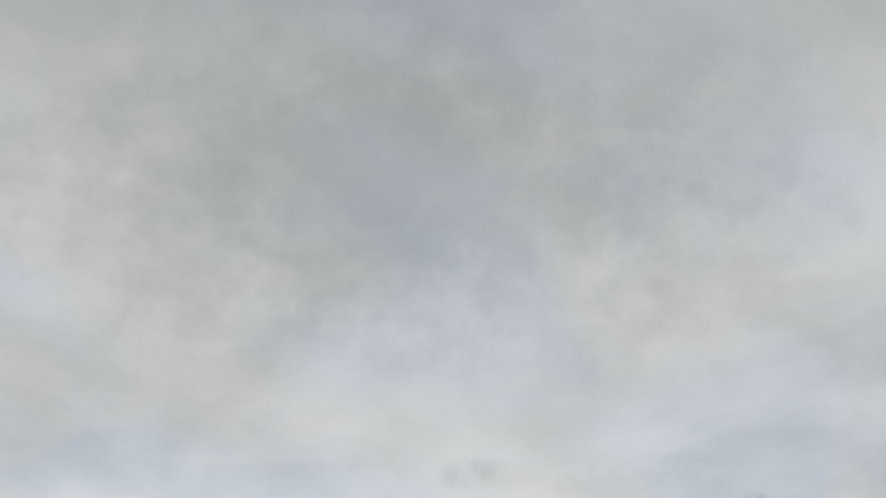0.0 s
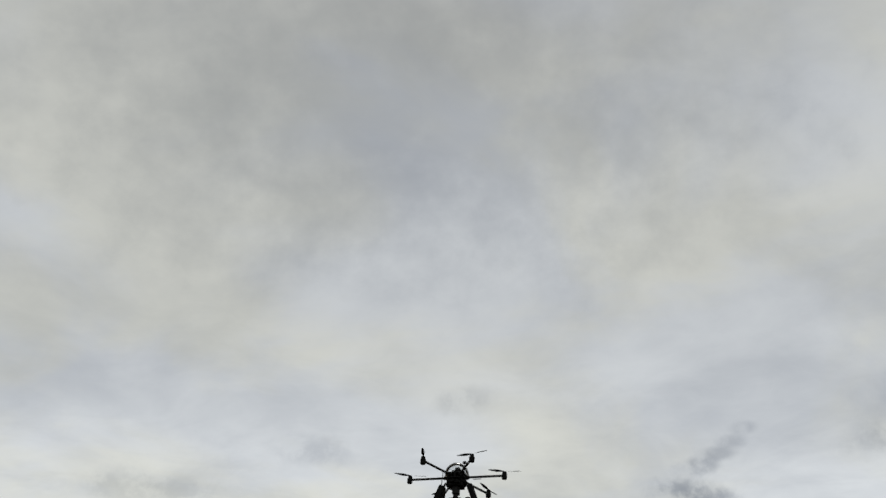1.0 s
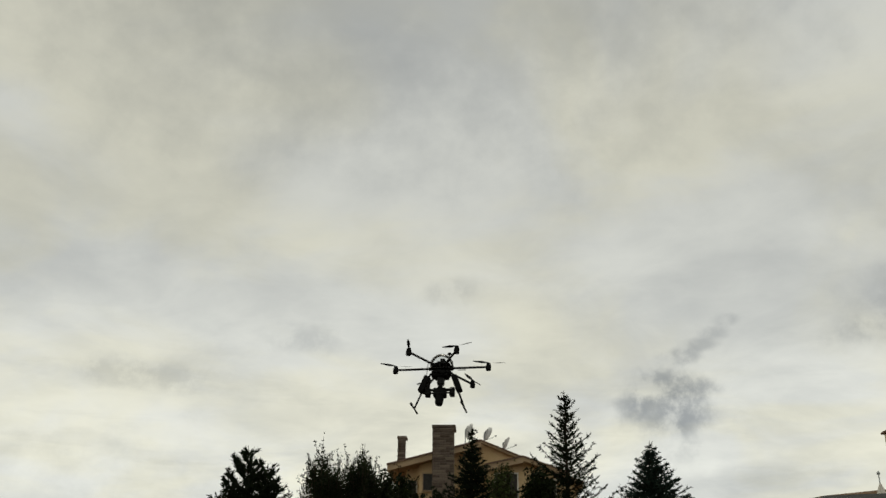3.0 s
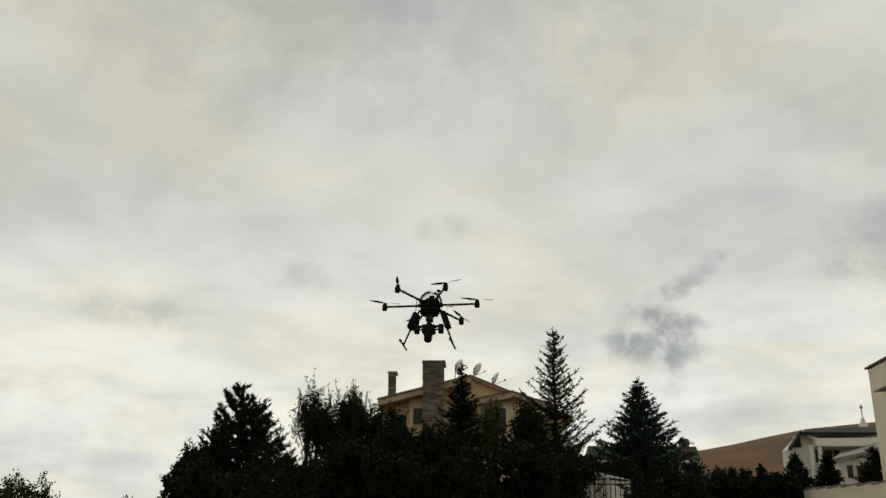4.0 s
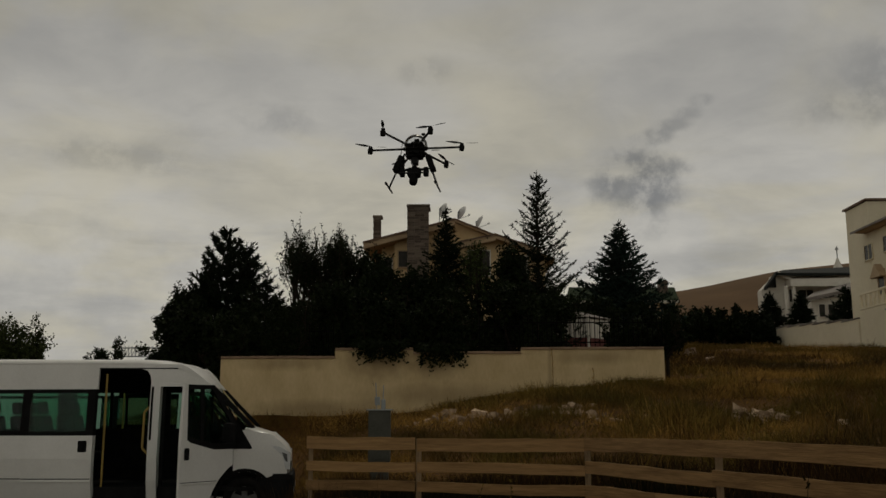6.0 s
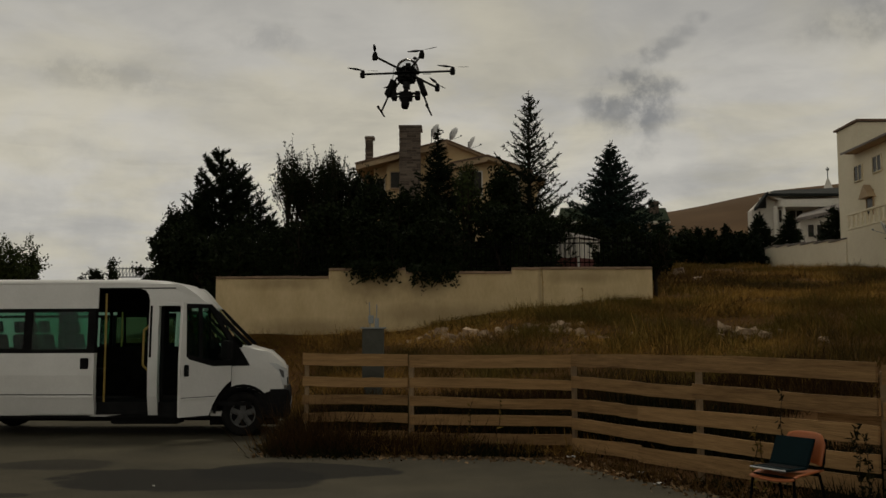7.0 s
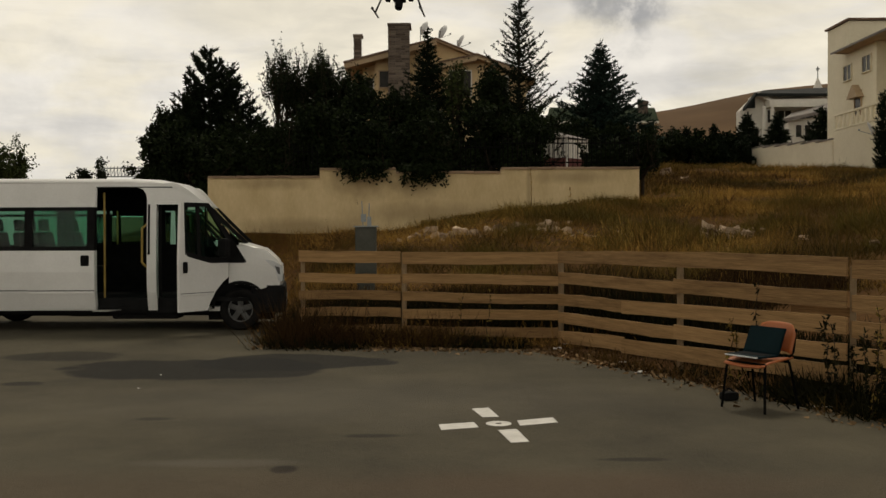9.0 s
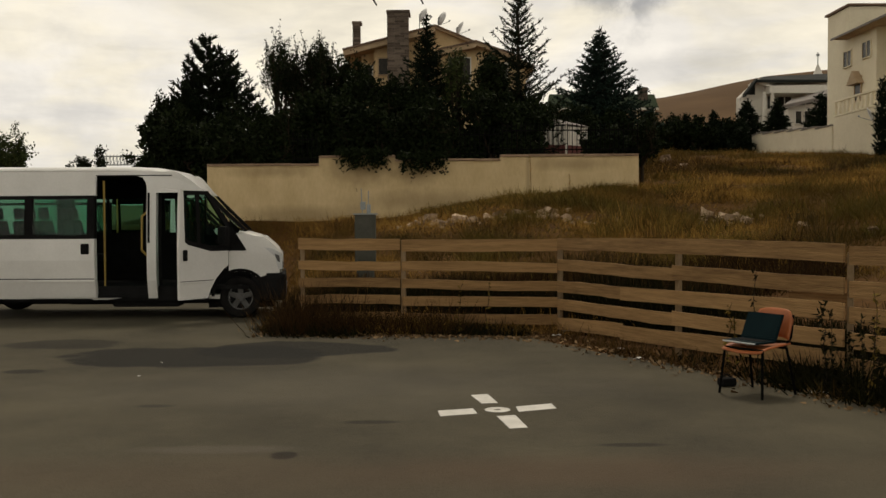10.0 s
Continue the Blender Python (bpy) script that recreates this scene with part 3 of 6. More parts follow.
def stone_chimney(x0, x1, y0, y1, bottom, top, course):
    """A stack faced with thin courses of stone, each stone a piece of its own."""
    ch = part("chimney", box(fresh(), (x0 + x1) / 2, (y0 + y1) / 2, (bottom + top) / 2, x1 - x0 - 0.06, y1 - y0 - 0.06, top - bottom), STONE, villa, "coursed brown stone chimney")
    r = random.Random(int(x0 * 100) + 7)
    meshes = [mesh_of("stone", box(fresh(), 0, 0, 0, w, 0.05, course - 0.022, None, 0.008), STONE) for w in (0.30, 0.42, 0.54)]
    wide = {0: 0.30, 1: 0.42, 2: 0.54}
    z = top - course / 2
    while z > bottom + course:
        for face in (0, 1):
            lo, hi = (x0, x1) if face == 0 else (y0, y1)
            at = lo
            while at < hi - 0.05:
                k = r.randrange(3)
                w = min(wide[k], hi - at)
                ob = new("stone", meshes[k])
                ob.parent = ch
                c = at + w / 2
                proud = r.uniform(-0.008, 0.008)
                ob.location = (c, y0 + proud, z) if face == 0 else (x0 + proud, c, z)
                ob.rotation_euler = (0, 0, 0 if face == 0 else math.pi / 2)
                ob.scale = ((w - 0.014) / wide[k], 1, r.uniform(0.9, 1.0))
                at += w
        z -= course
    part("cap", box(fresh(), (x0 + x1) / 2, (y0 + y1) / 2, top + 0.06, x1 - x0 + 0.1, y1 - y0 + 0.1, 0.12, None, 0.02), STONE, ch)


stone_chimney(-2.32, -1.41, 41.5, 42.5, 6.3, 10.44, 0.105)
stone_chimney(-4.03, -3.69, 44.0, 44.45, 8.6, 10.48, 0.10)


def dish(x, y, z, base, size, turn):
    d = thing("satellite_dish", "pale grey satellite dish on a short roof pole", "satellite dish", pose(x, y, z, 0, 0, turn), "dishes on the villa's roof")
    bm = fresh()
    rings = []
    for k in range(6):
        r = size * k / 5
        rings.append([bm.verts.new((r * math.cos(a) * 0.92, 0.38 * r * r / size - 0.1, r * math.sin(a))) for a in [2 * math.pi * i / 20 for i in range(20)]])
    for p, q in zip(rings[1:], rings[2:]):
        for i in range(20):
            bm.faces.new((p[i], p[(i + 1) % 20], q[(i + 1) % 20], q[i]))
    bm.faces.new(rings[1])
    for v in rings[0]:
        bm.verts.remove(v)
    bmesh.ops.rotate(bm, verts=bm.verts[:], matrix=Matrix.Rotation(radians(-22), 3, "X"))
    bmesh.ops.solidify(bm, geom=bm.faces[:], thickness=0.012)
    part("reflector", bm, DISH_GREY, d, smooth=True)
    part("pole", rod(rod(fresh(), (0, -0.16, base - z), (0, -0.16, 0), 0.022), (0, -0.16, 0), (0, -0.06, 0.02), 0.03), GALV, d)
    part("feed_arm", rod(fresh(), (0, -0.08, -size * 0.9), (0, 0.42, -0.10), 0.012), GALV, d)
    part("receiver", ball(fresh(), (0, 0.44, -0.06), 0.045, (1, 1.3, 1), 1), GALV, d)
    return d


dish(-0.86, 44, 10.87, 10.23, 0.34, -62)
dish(-0.01, 44.2, 10.75, 10.16, 0.34, -58)
dish(0.84, 44.4, 10.35, 9.78, 0.33, -76)

dish(18.62, 42.0, 6.03, 5.81, 0.30, 70)

# the pale house up the slope, its gable towards the lot
pale = thing("pale_house", "tall pale yellow house with a terrace and dark eaves", "house")
PX = 20.6
part("wall", slab(fresh(), [(PX, 48.9, 3), (PX, 51.6, 3), (PX, 51.6, 12.19), (PX, 48.9, 12.19)], (9, 0, 0)), HOUSE_PALE, pale)
part("roof_edge", slab(fresh(), [(PX - 0.12, 48.75, 12.22), (PX - 0.12, 51.75, 12.22), (PX - 0.12, 51.75, 12.22 + 0.1), (PX - 0.12, 48.75, 12.22 + 0.1)], (9.3, 0, 0)), ROOF_BROWN, pale)
part("wall", slab(fresh(), [(PX, 45.8, 3), (PX, 48.88, 3), (PX, 48.88, 10.9), (PX, 45.8, 10.9)], (8, 0, 0)), HOUSE_PALE, pale)
part("wall", slab(fresh(), [(PX + 1.6, 39.0, 3), (PX + 1.6, 45.78, 3), (PX + 1.6, 45.78, 10.9), (PX + 1.6, 39.0, 10.9)], (6.4, 0, 0)), HOUSE_PALE, pale)
bm = slab(fresh(), [(PX - 0.75, 38.6, 10.55), (PX - 0.75, 49.4, 10.55), (PX + 3, 49.4, 11.9), (PX + 3, 38.6, 11.9)], (0, 0, 0.10))
part("eave", bm, ROOF_GREY, pale, "grey brown tiled eave")
part("soffit", box(fresh(), PX + 0.5, 44.0, 10.60, 2.2, 10.5, 0.05), FASCIA, pale)
window_in(pale, PX, 49.0, 9.57, 0.9, 0.8, "x", HOUSE_PALE)
window_in(pale, PX, 46.8, 9.67, 0.9, 0.8, "x", HOUSE_PALE)
window_in(pale, PX, 47.75, 7.89, 0.7, 1.2, "x", FASCIA, 0)
window_in(pale, PX + 1.6, 43.2, 8.24, 1.2, 1.6, "x", FASCIA)
bm = slab(fresh(), [(PX, 47.1, 8.13), (PX, 48.4, 8.13), (PX, 47.75, 8.78)], (-0.35, 0, 0))
part("door_canopy", bm, FASCIA, pale, "small pointed canopy")
# terrace with its balustrade, and the stepped garden wall
part("terrace", box(fresh(), 19.75, 42.3, 4.4, 1.7, 8.6, 3.9), HOUSE_PALE, pale)
rail = part("balustrade", box(box(fresh(), 18.98, 42.3, 7.12, 0.16, 8.6, 0.10, None, 0.02), 18.98, 42.3, 6.42, 0.16, 8.6, 0.09, None, 0.02), HOUSE_PALE, pale)
for k in range(18):
    part("baluster", rod(rod(fresh(), (18.98, 38.1 + k * 0.495, 6.46), (18.98, 38.1 + k * 0.495, 6.8), 0.05, 0.09), (18.98, 38.1 + k * 0.495, 6.8), (18.98, 38.1 + k * 0.495, 7.08), 0.09, 0.05), HOUSE_PALE, rail)
steps_wall = thing("wall_stepped", "pale cream rendered stepped boundary wall", "wall", kind="structure")
for k in range(6):
    y0 = 46.62 + k * 2.0
    part("wall_step", box(fresh(), 18.95, y0 + 1.0, 3.9 + 0.12 * k, 0.25, 2.0, 4.15 - 0.02 * k), HOUSE_PALE, steps_wall)
    part("coping_stone", box(fresh(), 18.95, y0 + 1.0, 6.02 + 0.11 * k, 0.36, 1.98, 0.06, None, 0.01), ROOF_GREY, steps_wall)

# the white house below the hill
white = thing("white_house", "white two storey house with dark pitched roofs and balconies", "house")
part("wall", xz_slab([(23.72, 11.85), (29.3, 11.9), (29.3, 4), (23.76, 4)], 73.2, 1.6), HOUSE_WHITE, white)
part("wall", xz_slab([(22.25, 10.55), (23.42, 11.68), (24.61, 11.04), (24.65, 4), (22.28, 4)], 72.0, 1.0), HOUSE_WHITE, white)
part("balcony", xz_slab([(24.03, 11.21), (28.59, 11.27), (28.59, 10.65), (24.03, 10.68)], 70.8, 2.4), HOUSE_WHITE, white)
roof_run(white, 22.43, 10.74, 23.3, 11.86, 71.3, 72.1, 0.25, ROOF_DARK)
roof_run(white, 23.3, 11.86, 24.44, 11.27, 71.3, 72.1, 0.25, HOUSE_WHITE)
# dark sheet added where shade lies under the gable's eave
part("gable_shade", xz_slab([(22.62, 10.72), (23.32, 11.58), (23.32, 10.72)], 71.9, 0.08), ROOF_DARK, white, "dark triangle standing for shade under the gable")
window_in(white, 23.25, 71.98, 8.7, 0.7, 1.1, bars=1)
window_in(white, 26.6, 73.15, 9.2, 1.6, 1.3, bars=2)
bm = slab(fresh(), [(23.18, 71, 11.49), (28.75, 71, 11.46), (31.58, 78, 12.95), (25.92, 78, 12.72)], (0, 0, 0.2))
part("roof", bm, ROOF_DARK, white)
bm = slab(fresh(), [(23.69, 67, 9.13), (27.3, 67, 9.89), (28.92, 71, 10.88), (25.68, 71, 9.99)], (0, 0, 0.22))
part("roof", bm, ROOF_GREY, white, "grey brown lean-to roof")
part("wall", xz_slab([(24.26, 9.19), (27.54, 9.84), (27.6, 4), (24.3, 4)], 67.6, 4), HOUSE_WHITE, white)
for px in (24.03, 24.36):
    window_in(white, px, 71.98, 10.11, 0.22, 1.0, bars=0)
for px in (25.94, 27.53, 28.69):
    window_in(white, px, 73.15, 10.52, 1.0, 1.0)
for px in (24.94, 25.57, 26.29):
    window_in(white, px, 67.55, 8.54, 0.4, 0.9, bars=0)
for px in (23.69, 24.28, 27.36):
    part("pillar", rod(fresh(), (px, 71.0, 4.5), (px, 71.0, 10.73), 0.14, 0.14, 10), HOUSE_WHITE, white)
spire = thing("rooftop_spire", "slim grey spire with a ball on a far roof", "spire", pose(31.13, 80, 13.42))
part("cone", rod(fresh(), (0, 0, -0.6), (0, 0, 0.75), 0.6, 0.07, 12), HOUSE_WHITE, spire)
part("mast", rod(rod(fresh(), (0, 0, 0.7), (0, 0, 1.75), 0.045), (0, 0, 1.45), (0, 0, 1.62), 0.13, 0.13, 10), GALV, spire)

# the house with the green roof
green = thing("green_roof_house", "cream house with a long green roof and chimney", "house")
part("wall", xz_slab([(9.99, 11.95), (19.91, 11.89), (19.91, 3), (9.97, 3)], 90, 9), HOUSE_CREAM, green)
bm = slab(fresh(), [(9.59, 89.2, 11.7), (19.99, 89.2, 11.64), (20.68, 94, 13.39), (10.44, 94, 13.45)], (0, 0, 0.2))
part("roof", bm, ROOF_GREEN, green)
part("gutter", box(fresh(), 14.74, 89.1, 11.64, 10.5, 0.16, 0.2), HOUSE_WHITE, green)
part("chimney", box(box(fresh(), 19.11, 92, 13.31, 0.85, 0.7, 1.3), 19.11, 92, 13.79, 1.0, 0.85, 0.12), STONE, green)
for px in (10.65, 11.5, 17.8, 18.75, 19.49):
    window_in(green, px, 89.96, 11.08, 0.55, 0.9, bars=0)

# garden pavilion behind the wall
gazebo = thing("garden_pavilion", "white garden pavilion with a pointed roof and slatted sides", "pavilion", pose(3.54, 33.0, 0))
RZ, EZ = 5.07, 4.67
bm = fresh()
tip = bm.verts.new((0, 0, RZ))
ring = [bm.verts.new((1.52 * math.cos(a), 1.52 * math.sin(a), EZ)) for a in [math.pi / 8 + k * math.pi / 4 for k in range(8)]]
under = bm.verts.new((0, 0, EZ - 0.05))
for k in range(8):
    bm.faces.new((tip, ring[k], ring[(k + 1) % 8]))
    bm.faces.new((under, ring[(k + 1) % 8], ring[k]))
part("roof", bm, ROOF_GREY, gazebo, "pale grey pointed roof")
for k in range(8):
    a, b = math.pi / 8 + k * math.pi / 4, math.pi / 8 + (k + 1) * math.pi / 4
    p, q = Vector((1.4 * math.cos(a), 1.4 * math.sin(a), 0)), Vector((1.4 * math.cos(b), 1.4 * math.sin(b), 0))
    part("post", rod(fresh(), p + Vector((0, 0, 2)), p + Vector((0, 0, EZ)), 0.05), HOUSE_WHITE, gazebo)
    turn = Matrix.Rotation(math.atan2((q - p).y, (q - p).x), 4, "Z")
    c = (p + q) / 2
    part("base_panel", box(fresh(), c.x, c.y, 3.2, (q - p).length, 0.06, 1.6, turn), RED_BAND, gazebo)
    for j in range(7):
        s = p.lerp(q, (j + 0.5) / 7)
        part("slat", box(fresh(), s.x, s.y, (4.0 + EZ) / 2 - 0.02, 0.115, 0.03, EZ - 4.06, turn), HOUSE_WHITE, gazebo)

# iron railing on the garden wall
railing = thing("iron_railing", "black iron railing with pointed bars on the wall", "railing")
bar = mesh_of("bar", rod(rod(fresh(), (0, 0, 0), (0, 0, 0.80), 0.012, 0.012, 5), (0, 0, 0.80), (0, 0, 0.90), 0.022, 0.001, 5), IRON)
for x0, x1, top in ((-4.2, -3.53, 3.11), (0.5, 1.6, 3.22), (1.69, 5.49, 3.33)):
    for z in (0.14, 0.68):
        part("rail", box(fresh(), (x0 + x1) / 2, 27.12, top + 0.06 + z, x1 - x0, 0.03, 0.03), IRON, railing)
    n = int((x1 - x0) / 0.13)
    for k in range(n + 1):
        ob = new("bar", bar)
        ob.parent = railing
        ob.location = (x0 + (x1 - x0) * k / n, 27.12, top + 0.06)

# ---- the parked minibus, its side door and cab door open ----
van = thing("minibus", "white high roof minibus with side door and cab door open", "van", pose(-5.0, 16.3, LOT))


def vx(x):
    return x + 5.0


def vf(x):
    """Stations of the rounded front end."""
    return x + 5.0 - 0.09


def vs(x):
    """Stations of the near side of the front end."""
    return x + 5.0 - 0.02


def narrow(x):
    """The cab draws in towards the nose."""
    return 1 - 0.17 * max(0.0, (x - 0.75) / 1.7) ** 1.2


def bow(bm):
    """Lean the sides in towards the roof."""
    for z in (0.62, 0.95, 1.30, 1.75, 2.1):
        bmesh.ops.bisect_plane(bm, geom=bm.verts[:] + bm.edges[:] + bm.faces[:], plane_co=(0, 0, z), plane_no=(0, 0, 1))
    for v in bm.verts:
        t = max(0.0, v.co.z - 1.30) / 1.15
        k = 1 - 0.085 * t ** 1.4
        if v.co.z < 1.30:
            k = 1 + 0.012 * math.sin(math.pi * max(0.0, v.co.z - 0.62) / 0.68)
        if v.co.z < 0.62:
            k = 1 - 0.07 * (0.62 - v.co.z) / 0.3
        v.co.y *= k * narrow(v.co.x)
    return bm


def side(pts, near=True, thick=0.05, out=0.0):
    """A side panel from its outline (x, z), on the near or the far side."""
    y = (-1.0 - out) if near else (1.0 + out)
    return bow(slab(fresh(), [(x, y, z) for x, z in pts], (0, thick if near else -thick, 0)))


def rect(x0, x1, z0, z1):
    return [(x0, z0), (x1, z0), (x1, z1), (x0, z1)]


# outline heights and stations along the van
X_REAR, X_DOOR0, X_DOOR1, X_PILLAR, X_HINGE = -3.45, vx(-5.53), vx(-4.72), vx(-4.57), vx(-3.42)
Z_SILL, Z_BELT, Z_WIN, Z_EAVE = 0.33, 1.29, 1.98, 2.36
WHEEL_F, WHEEL_R, WHEEL_Z, ARCH = vx(-3.24), -2.62, 0.335, 0.42


def arch(cx, n=12, r=ARCH, a0=180.0, a1=0.0):
    return [(cx + r * math.cos(radians(a0 + (a1 - a0) * k / n)), WHEEL_Z + r * math.sin(radians(a0 + (a1 - a0) * k / n))) for k in range(n + 1)]


body = part("body", side([(X_REAR, Z_SILL)] + [(WHEEL_R - ARCH, Z_SILL)] + [p for p in arch(WHEEL_R) if p[1] > Z_SILL] + [(WHEEL_R + ARCH, Z_SILL), (X_DOOR0, Z_SILL), (X_DOOR0, Z_BELT), (X_REAR, Z_BELT)]), WHITE_PAINT, van)
for near in (True, False):
    if not near:
        part("side_panel", side([(X_REAR, Z_SILL), (X_HINGE, Z_SILL), (X_HINGE, Z_BELT), (X_REAR, Z_BELT)], False), WHITE_PAINT, van)
    x_up = X_DOOR0 if near else X_PILLAR
    part("upper_panel", side(rect(X_REAR, x_up, Z_WIN, Z_EAVE), near), WHITE_PAINT, van)
    # window band: dark pillars and panes
    top = Z_WIN - (0.06 if near else 0.015)
    panes = [(X_REAR + 0.07, -2.62), (-2.48, -1.67), (-1.53, X_DOOR0 - 0.07)] if near else [(X_REAR + 0.07, -1.92), (-1.60, -1.02), (-0.97, -0.37), (0.02, X_PILLAR + 0.45)]
    y, deep, last = (-0.995, 0.04, X_DOOR0) if near else (0.995, -0.04, X_PILLAR + 0.5)
    for k, (a, b) in enumerate(panes):
        lo = X_REAR if k == 0 else (panes[k - 1][1] + a) / 2
        hi = last if k == len(panes) - 1 else (b + panes[k + 1][0]) / 2
        bm = fresh()
        for r in (rect(lo, hi, Z_BELT, Z_BELT + 0.07), rect(lo, hi, top, Z_WIN), rect(lo, a, Z_BELT + 0.07, top), rect(b, hi, Z_BELT + 0.07, top)):
            slab(bm, [(x, y, z) for x, z in r], (0, deep, 0))
        fr = part("window_frame", bow(bm), DARK_PLASTIC, van)
        part("pane", side(rect(a, b, Z_BELT + 0.07, top), near, 0.008, -0.015), VAN_GLASS, fr).visible_shadow = False
# over the side door, the pillar behind the cab door and the cab's side above it
part("door_header", side(rect(X_DOOR0, X_DOOR1, Z_EAVE - 0.07, Z_EAVE)), WHITE_PAINT, van)
part("pillar", side(rect(X_DOOR1, X_PILLAR, Z_SILL, Z_EAVE), True, 0.12), WHITE_PAINT, van)
part("door_seal", side(rect(X_DOOR1 + 0.015, X_DOOR1 + 0.05, 1.22, 2.02), True, 0.01, 0.004), DARK_PLASTIC, van)
for near in (True, False):
    part("cab_roof_side", side([(X_PILLAR, Z_WIN + 0.04), (vs(-4.03), Z_WIN + 0.04), (vs(-3.7), Z_WIN + 0.02), (vs(-3.85), 2.10), (vs(-4.01), 2.225), (vs(-4.16), 2.32), (vs(-4.26), Z_EAVE), (X_PILLAR, Z_EAVE)], near), WHITE_PAINT, van)
    part("screen_pillar", side([(vs(-3.7), Z_WIN + 0.03), (vs(-3.08), 1.40), (vs(-3.15), 1.39), (vs(-3.79), Z_WIN + 0.03)], near), DARK_PLASTIC, van, "black windscreen pillar")
part("sill", side(rect(X_DOOR1 - 0.9, X_HINGE, Z_SILL - 0.02, Z_SILL + 0.05), True, 0.3), WHITE_PAINT, van)
part("far_cab_door", side([(X_PILLAR, Z_SILL), (X_HINGE, Z_SILL), (X_HINGE + 0.1, Z_BELT - 0.12), (X_PILLAR, Z_BELT - 0.05)], False), WHITE_PAINT, van)

# front wing, bonnet, screen, nose
X_NOSE = vf(-2.48)
Z_TRIM, Z_TRIM_TOP = 1.11 - LOT, 1.39 - LOT
for near in (True, False):
    z_arch = WHEEL_Z + math.sqrt(ARCH ** 2 - (X_HINGE - WHEEL_F) ** 2)
    wing = [(X_HINGE, z_arch)] + [p for p in arch(WHEEL_F) if p[1] > Z_SILL + 0.05 and p[0] > X_HINGE + 0.01] + [(WHEEL_F + ARCH, 0.72), (X_NOSE - 0.04, 0.72), (X_NOSE, 0.98), (X_NOSE - 0.05, 1.10), (X_NOSE - 0.12, 1.17), (vs(-2.82), 1.30), (vs(-3.28), Z_TRIM_TOP), (vs(-3.12), Z_TRIM), (X_HINGE, Z_TRIM)]
    part("wing", side(wing, near, 0.06), WHITE_PAINT, van)
    part("quarter_trim", side([(X_HINGE - 0.10, Z_TRIM), (vs(-3.15), Z_TRIM), (vs(-3.12), Z_TRIM + 0.02), (vs(-3.28), Z_TRIM_TOP), (vs(-3.61), 1.87), (X_HINGE - 0.10, 1.72)], near, 0.03, 0.003), DARK_PLASTIC, van)
    part("arch_trim", side(arch(WHEEL_F, 14, ARCH + 0.045, 178, 2) + arch(WHEEL_F, 14, ARCH, 2, 178), near, 0.05, 0.012), DARK_PLASTIC, van)


def strip(stations, material, name, parent, label="", n=9, thick=0.03, drop=0.05, edge=0.0):
    """A sheet across the van from stations (x, z, half width); its long edges are rounded down."""
    bm = fresh()
    rows = []
    for x, z, w in stations:
        row = []
        for k in range(n):
            t = -1 + 2 * k / (n - 1)
            row.append(bm.verts.new((x - edge * t * t, w * t * narrow(x), z - drop * abs(t) ** 4)))
        rows.append(row)
    for a, b in zip(rows, rows[1:]):
        for k in range(n - 1):
            bm.faces.new((a[k], a[k + 1], b[k + 1], b[k]))
    bmesh.ops.recalc_face_normals(bm, faces=bm.faces[:])
    bmesh.ops.solidify(bm, geom=bm.faces[:], thickness=thick)
    return part(name, bm, material, parent, label, smooth=True)


W_ROOF = 0.925
roof = strip([(X_REAR, 2.42, W_ROOF), (-2.5, 2.47, W_ROOF), (0.0, 2.46, W_ROOF), (0.35, 2.44, W_ROOF), (vf(-4.24), 2.385, W_ROOF), (vf(-4.10), 2.315, W_ROOF), (vf(-3.96), 2.22, W_ROOF), (vf(-3.83), 2.12, 0.93), (vf(-3.72), 2.02, 0.94)], WHITE_PAINT, "roof", van, drop=0.08)
screen = strip([(vf(-3.72), 2.02, 0.92), (vf(-3.41), 1.72, 0.94), (vf(-3.09), 1.40, 0.96)], VAN_GLASS, "windscreen", van, thick=0.008, drop=0.0, edge=0.03)
screen.visible_shadow = False
strip([(vf(-3.13), 1.42, 0.97), (vf(-2.82), 1.33, 0.97), (X_NOSE - 0.12, 1.19, 0.95), (X_NOSE - 0.05, 1.12, 0.93), (X_NOSE + 0.02, 0.98, 0.92), (X_NOSE + 0.03, 0.74, 0.93)], WHITE_PAINT, "bonnet", van, drop=0.03, edge=0.04)
bm = box(fresh(), X_NOSE - 0.22, 0, 0.50, 0.58, 1.76, 0.46, None, 0.09)
part("bumper", bm, DARK_PLASTIC, van, "black plastic bumper")
for s in (-1, 1):
    lamp = part("headlight", side([(vs(-2.83), 1.16 - LOT), (vs(-2.7), 1.14 - LOT), (vs(-2.54), 1.05 - LOT), (vs(-2.54), 0.81 - LOT), (vs(-2.61), 0.81 - LOT), (vs(-2.66), 1.01 - LOT)], s < 0, 0.08, 0.012), LAMP_CLEAR, van, "clear headlight")
    part("reflector", side([(vs(-2.67), 1.06 - LOT), (vs(-2.59), 1.03 - LOT), (vs(-2.58), 0.91 - LOT), (vs(-2.62), 0.94 - LOT)], s < 0, 0.02, 0.018), STEEL, lamp)
    part("fog_lamp", rod(fresh(), (X_NOSE + 0.02, s * 0.7, 0.46), (X_NOSE + 0.075, s * 0.7, 0.46), 0.06, 0.055, 12), LAMP_CLEAR, van)
part("grille", box(fresh(), X_NOSE - 0.01, 0, 0.82, 0.06, 1.2, 0.14, None, 0.02), DARK_PLASTIC, van)
part("rear_wall", box(fresh(), X_REAR - 0.01, 0, 1.35, 0.05, 1.8, 2.0), WHITE_PAINT, van)

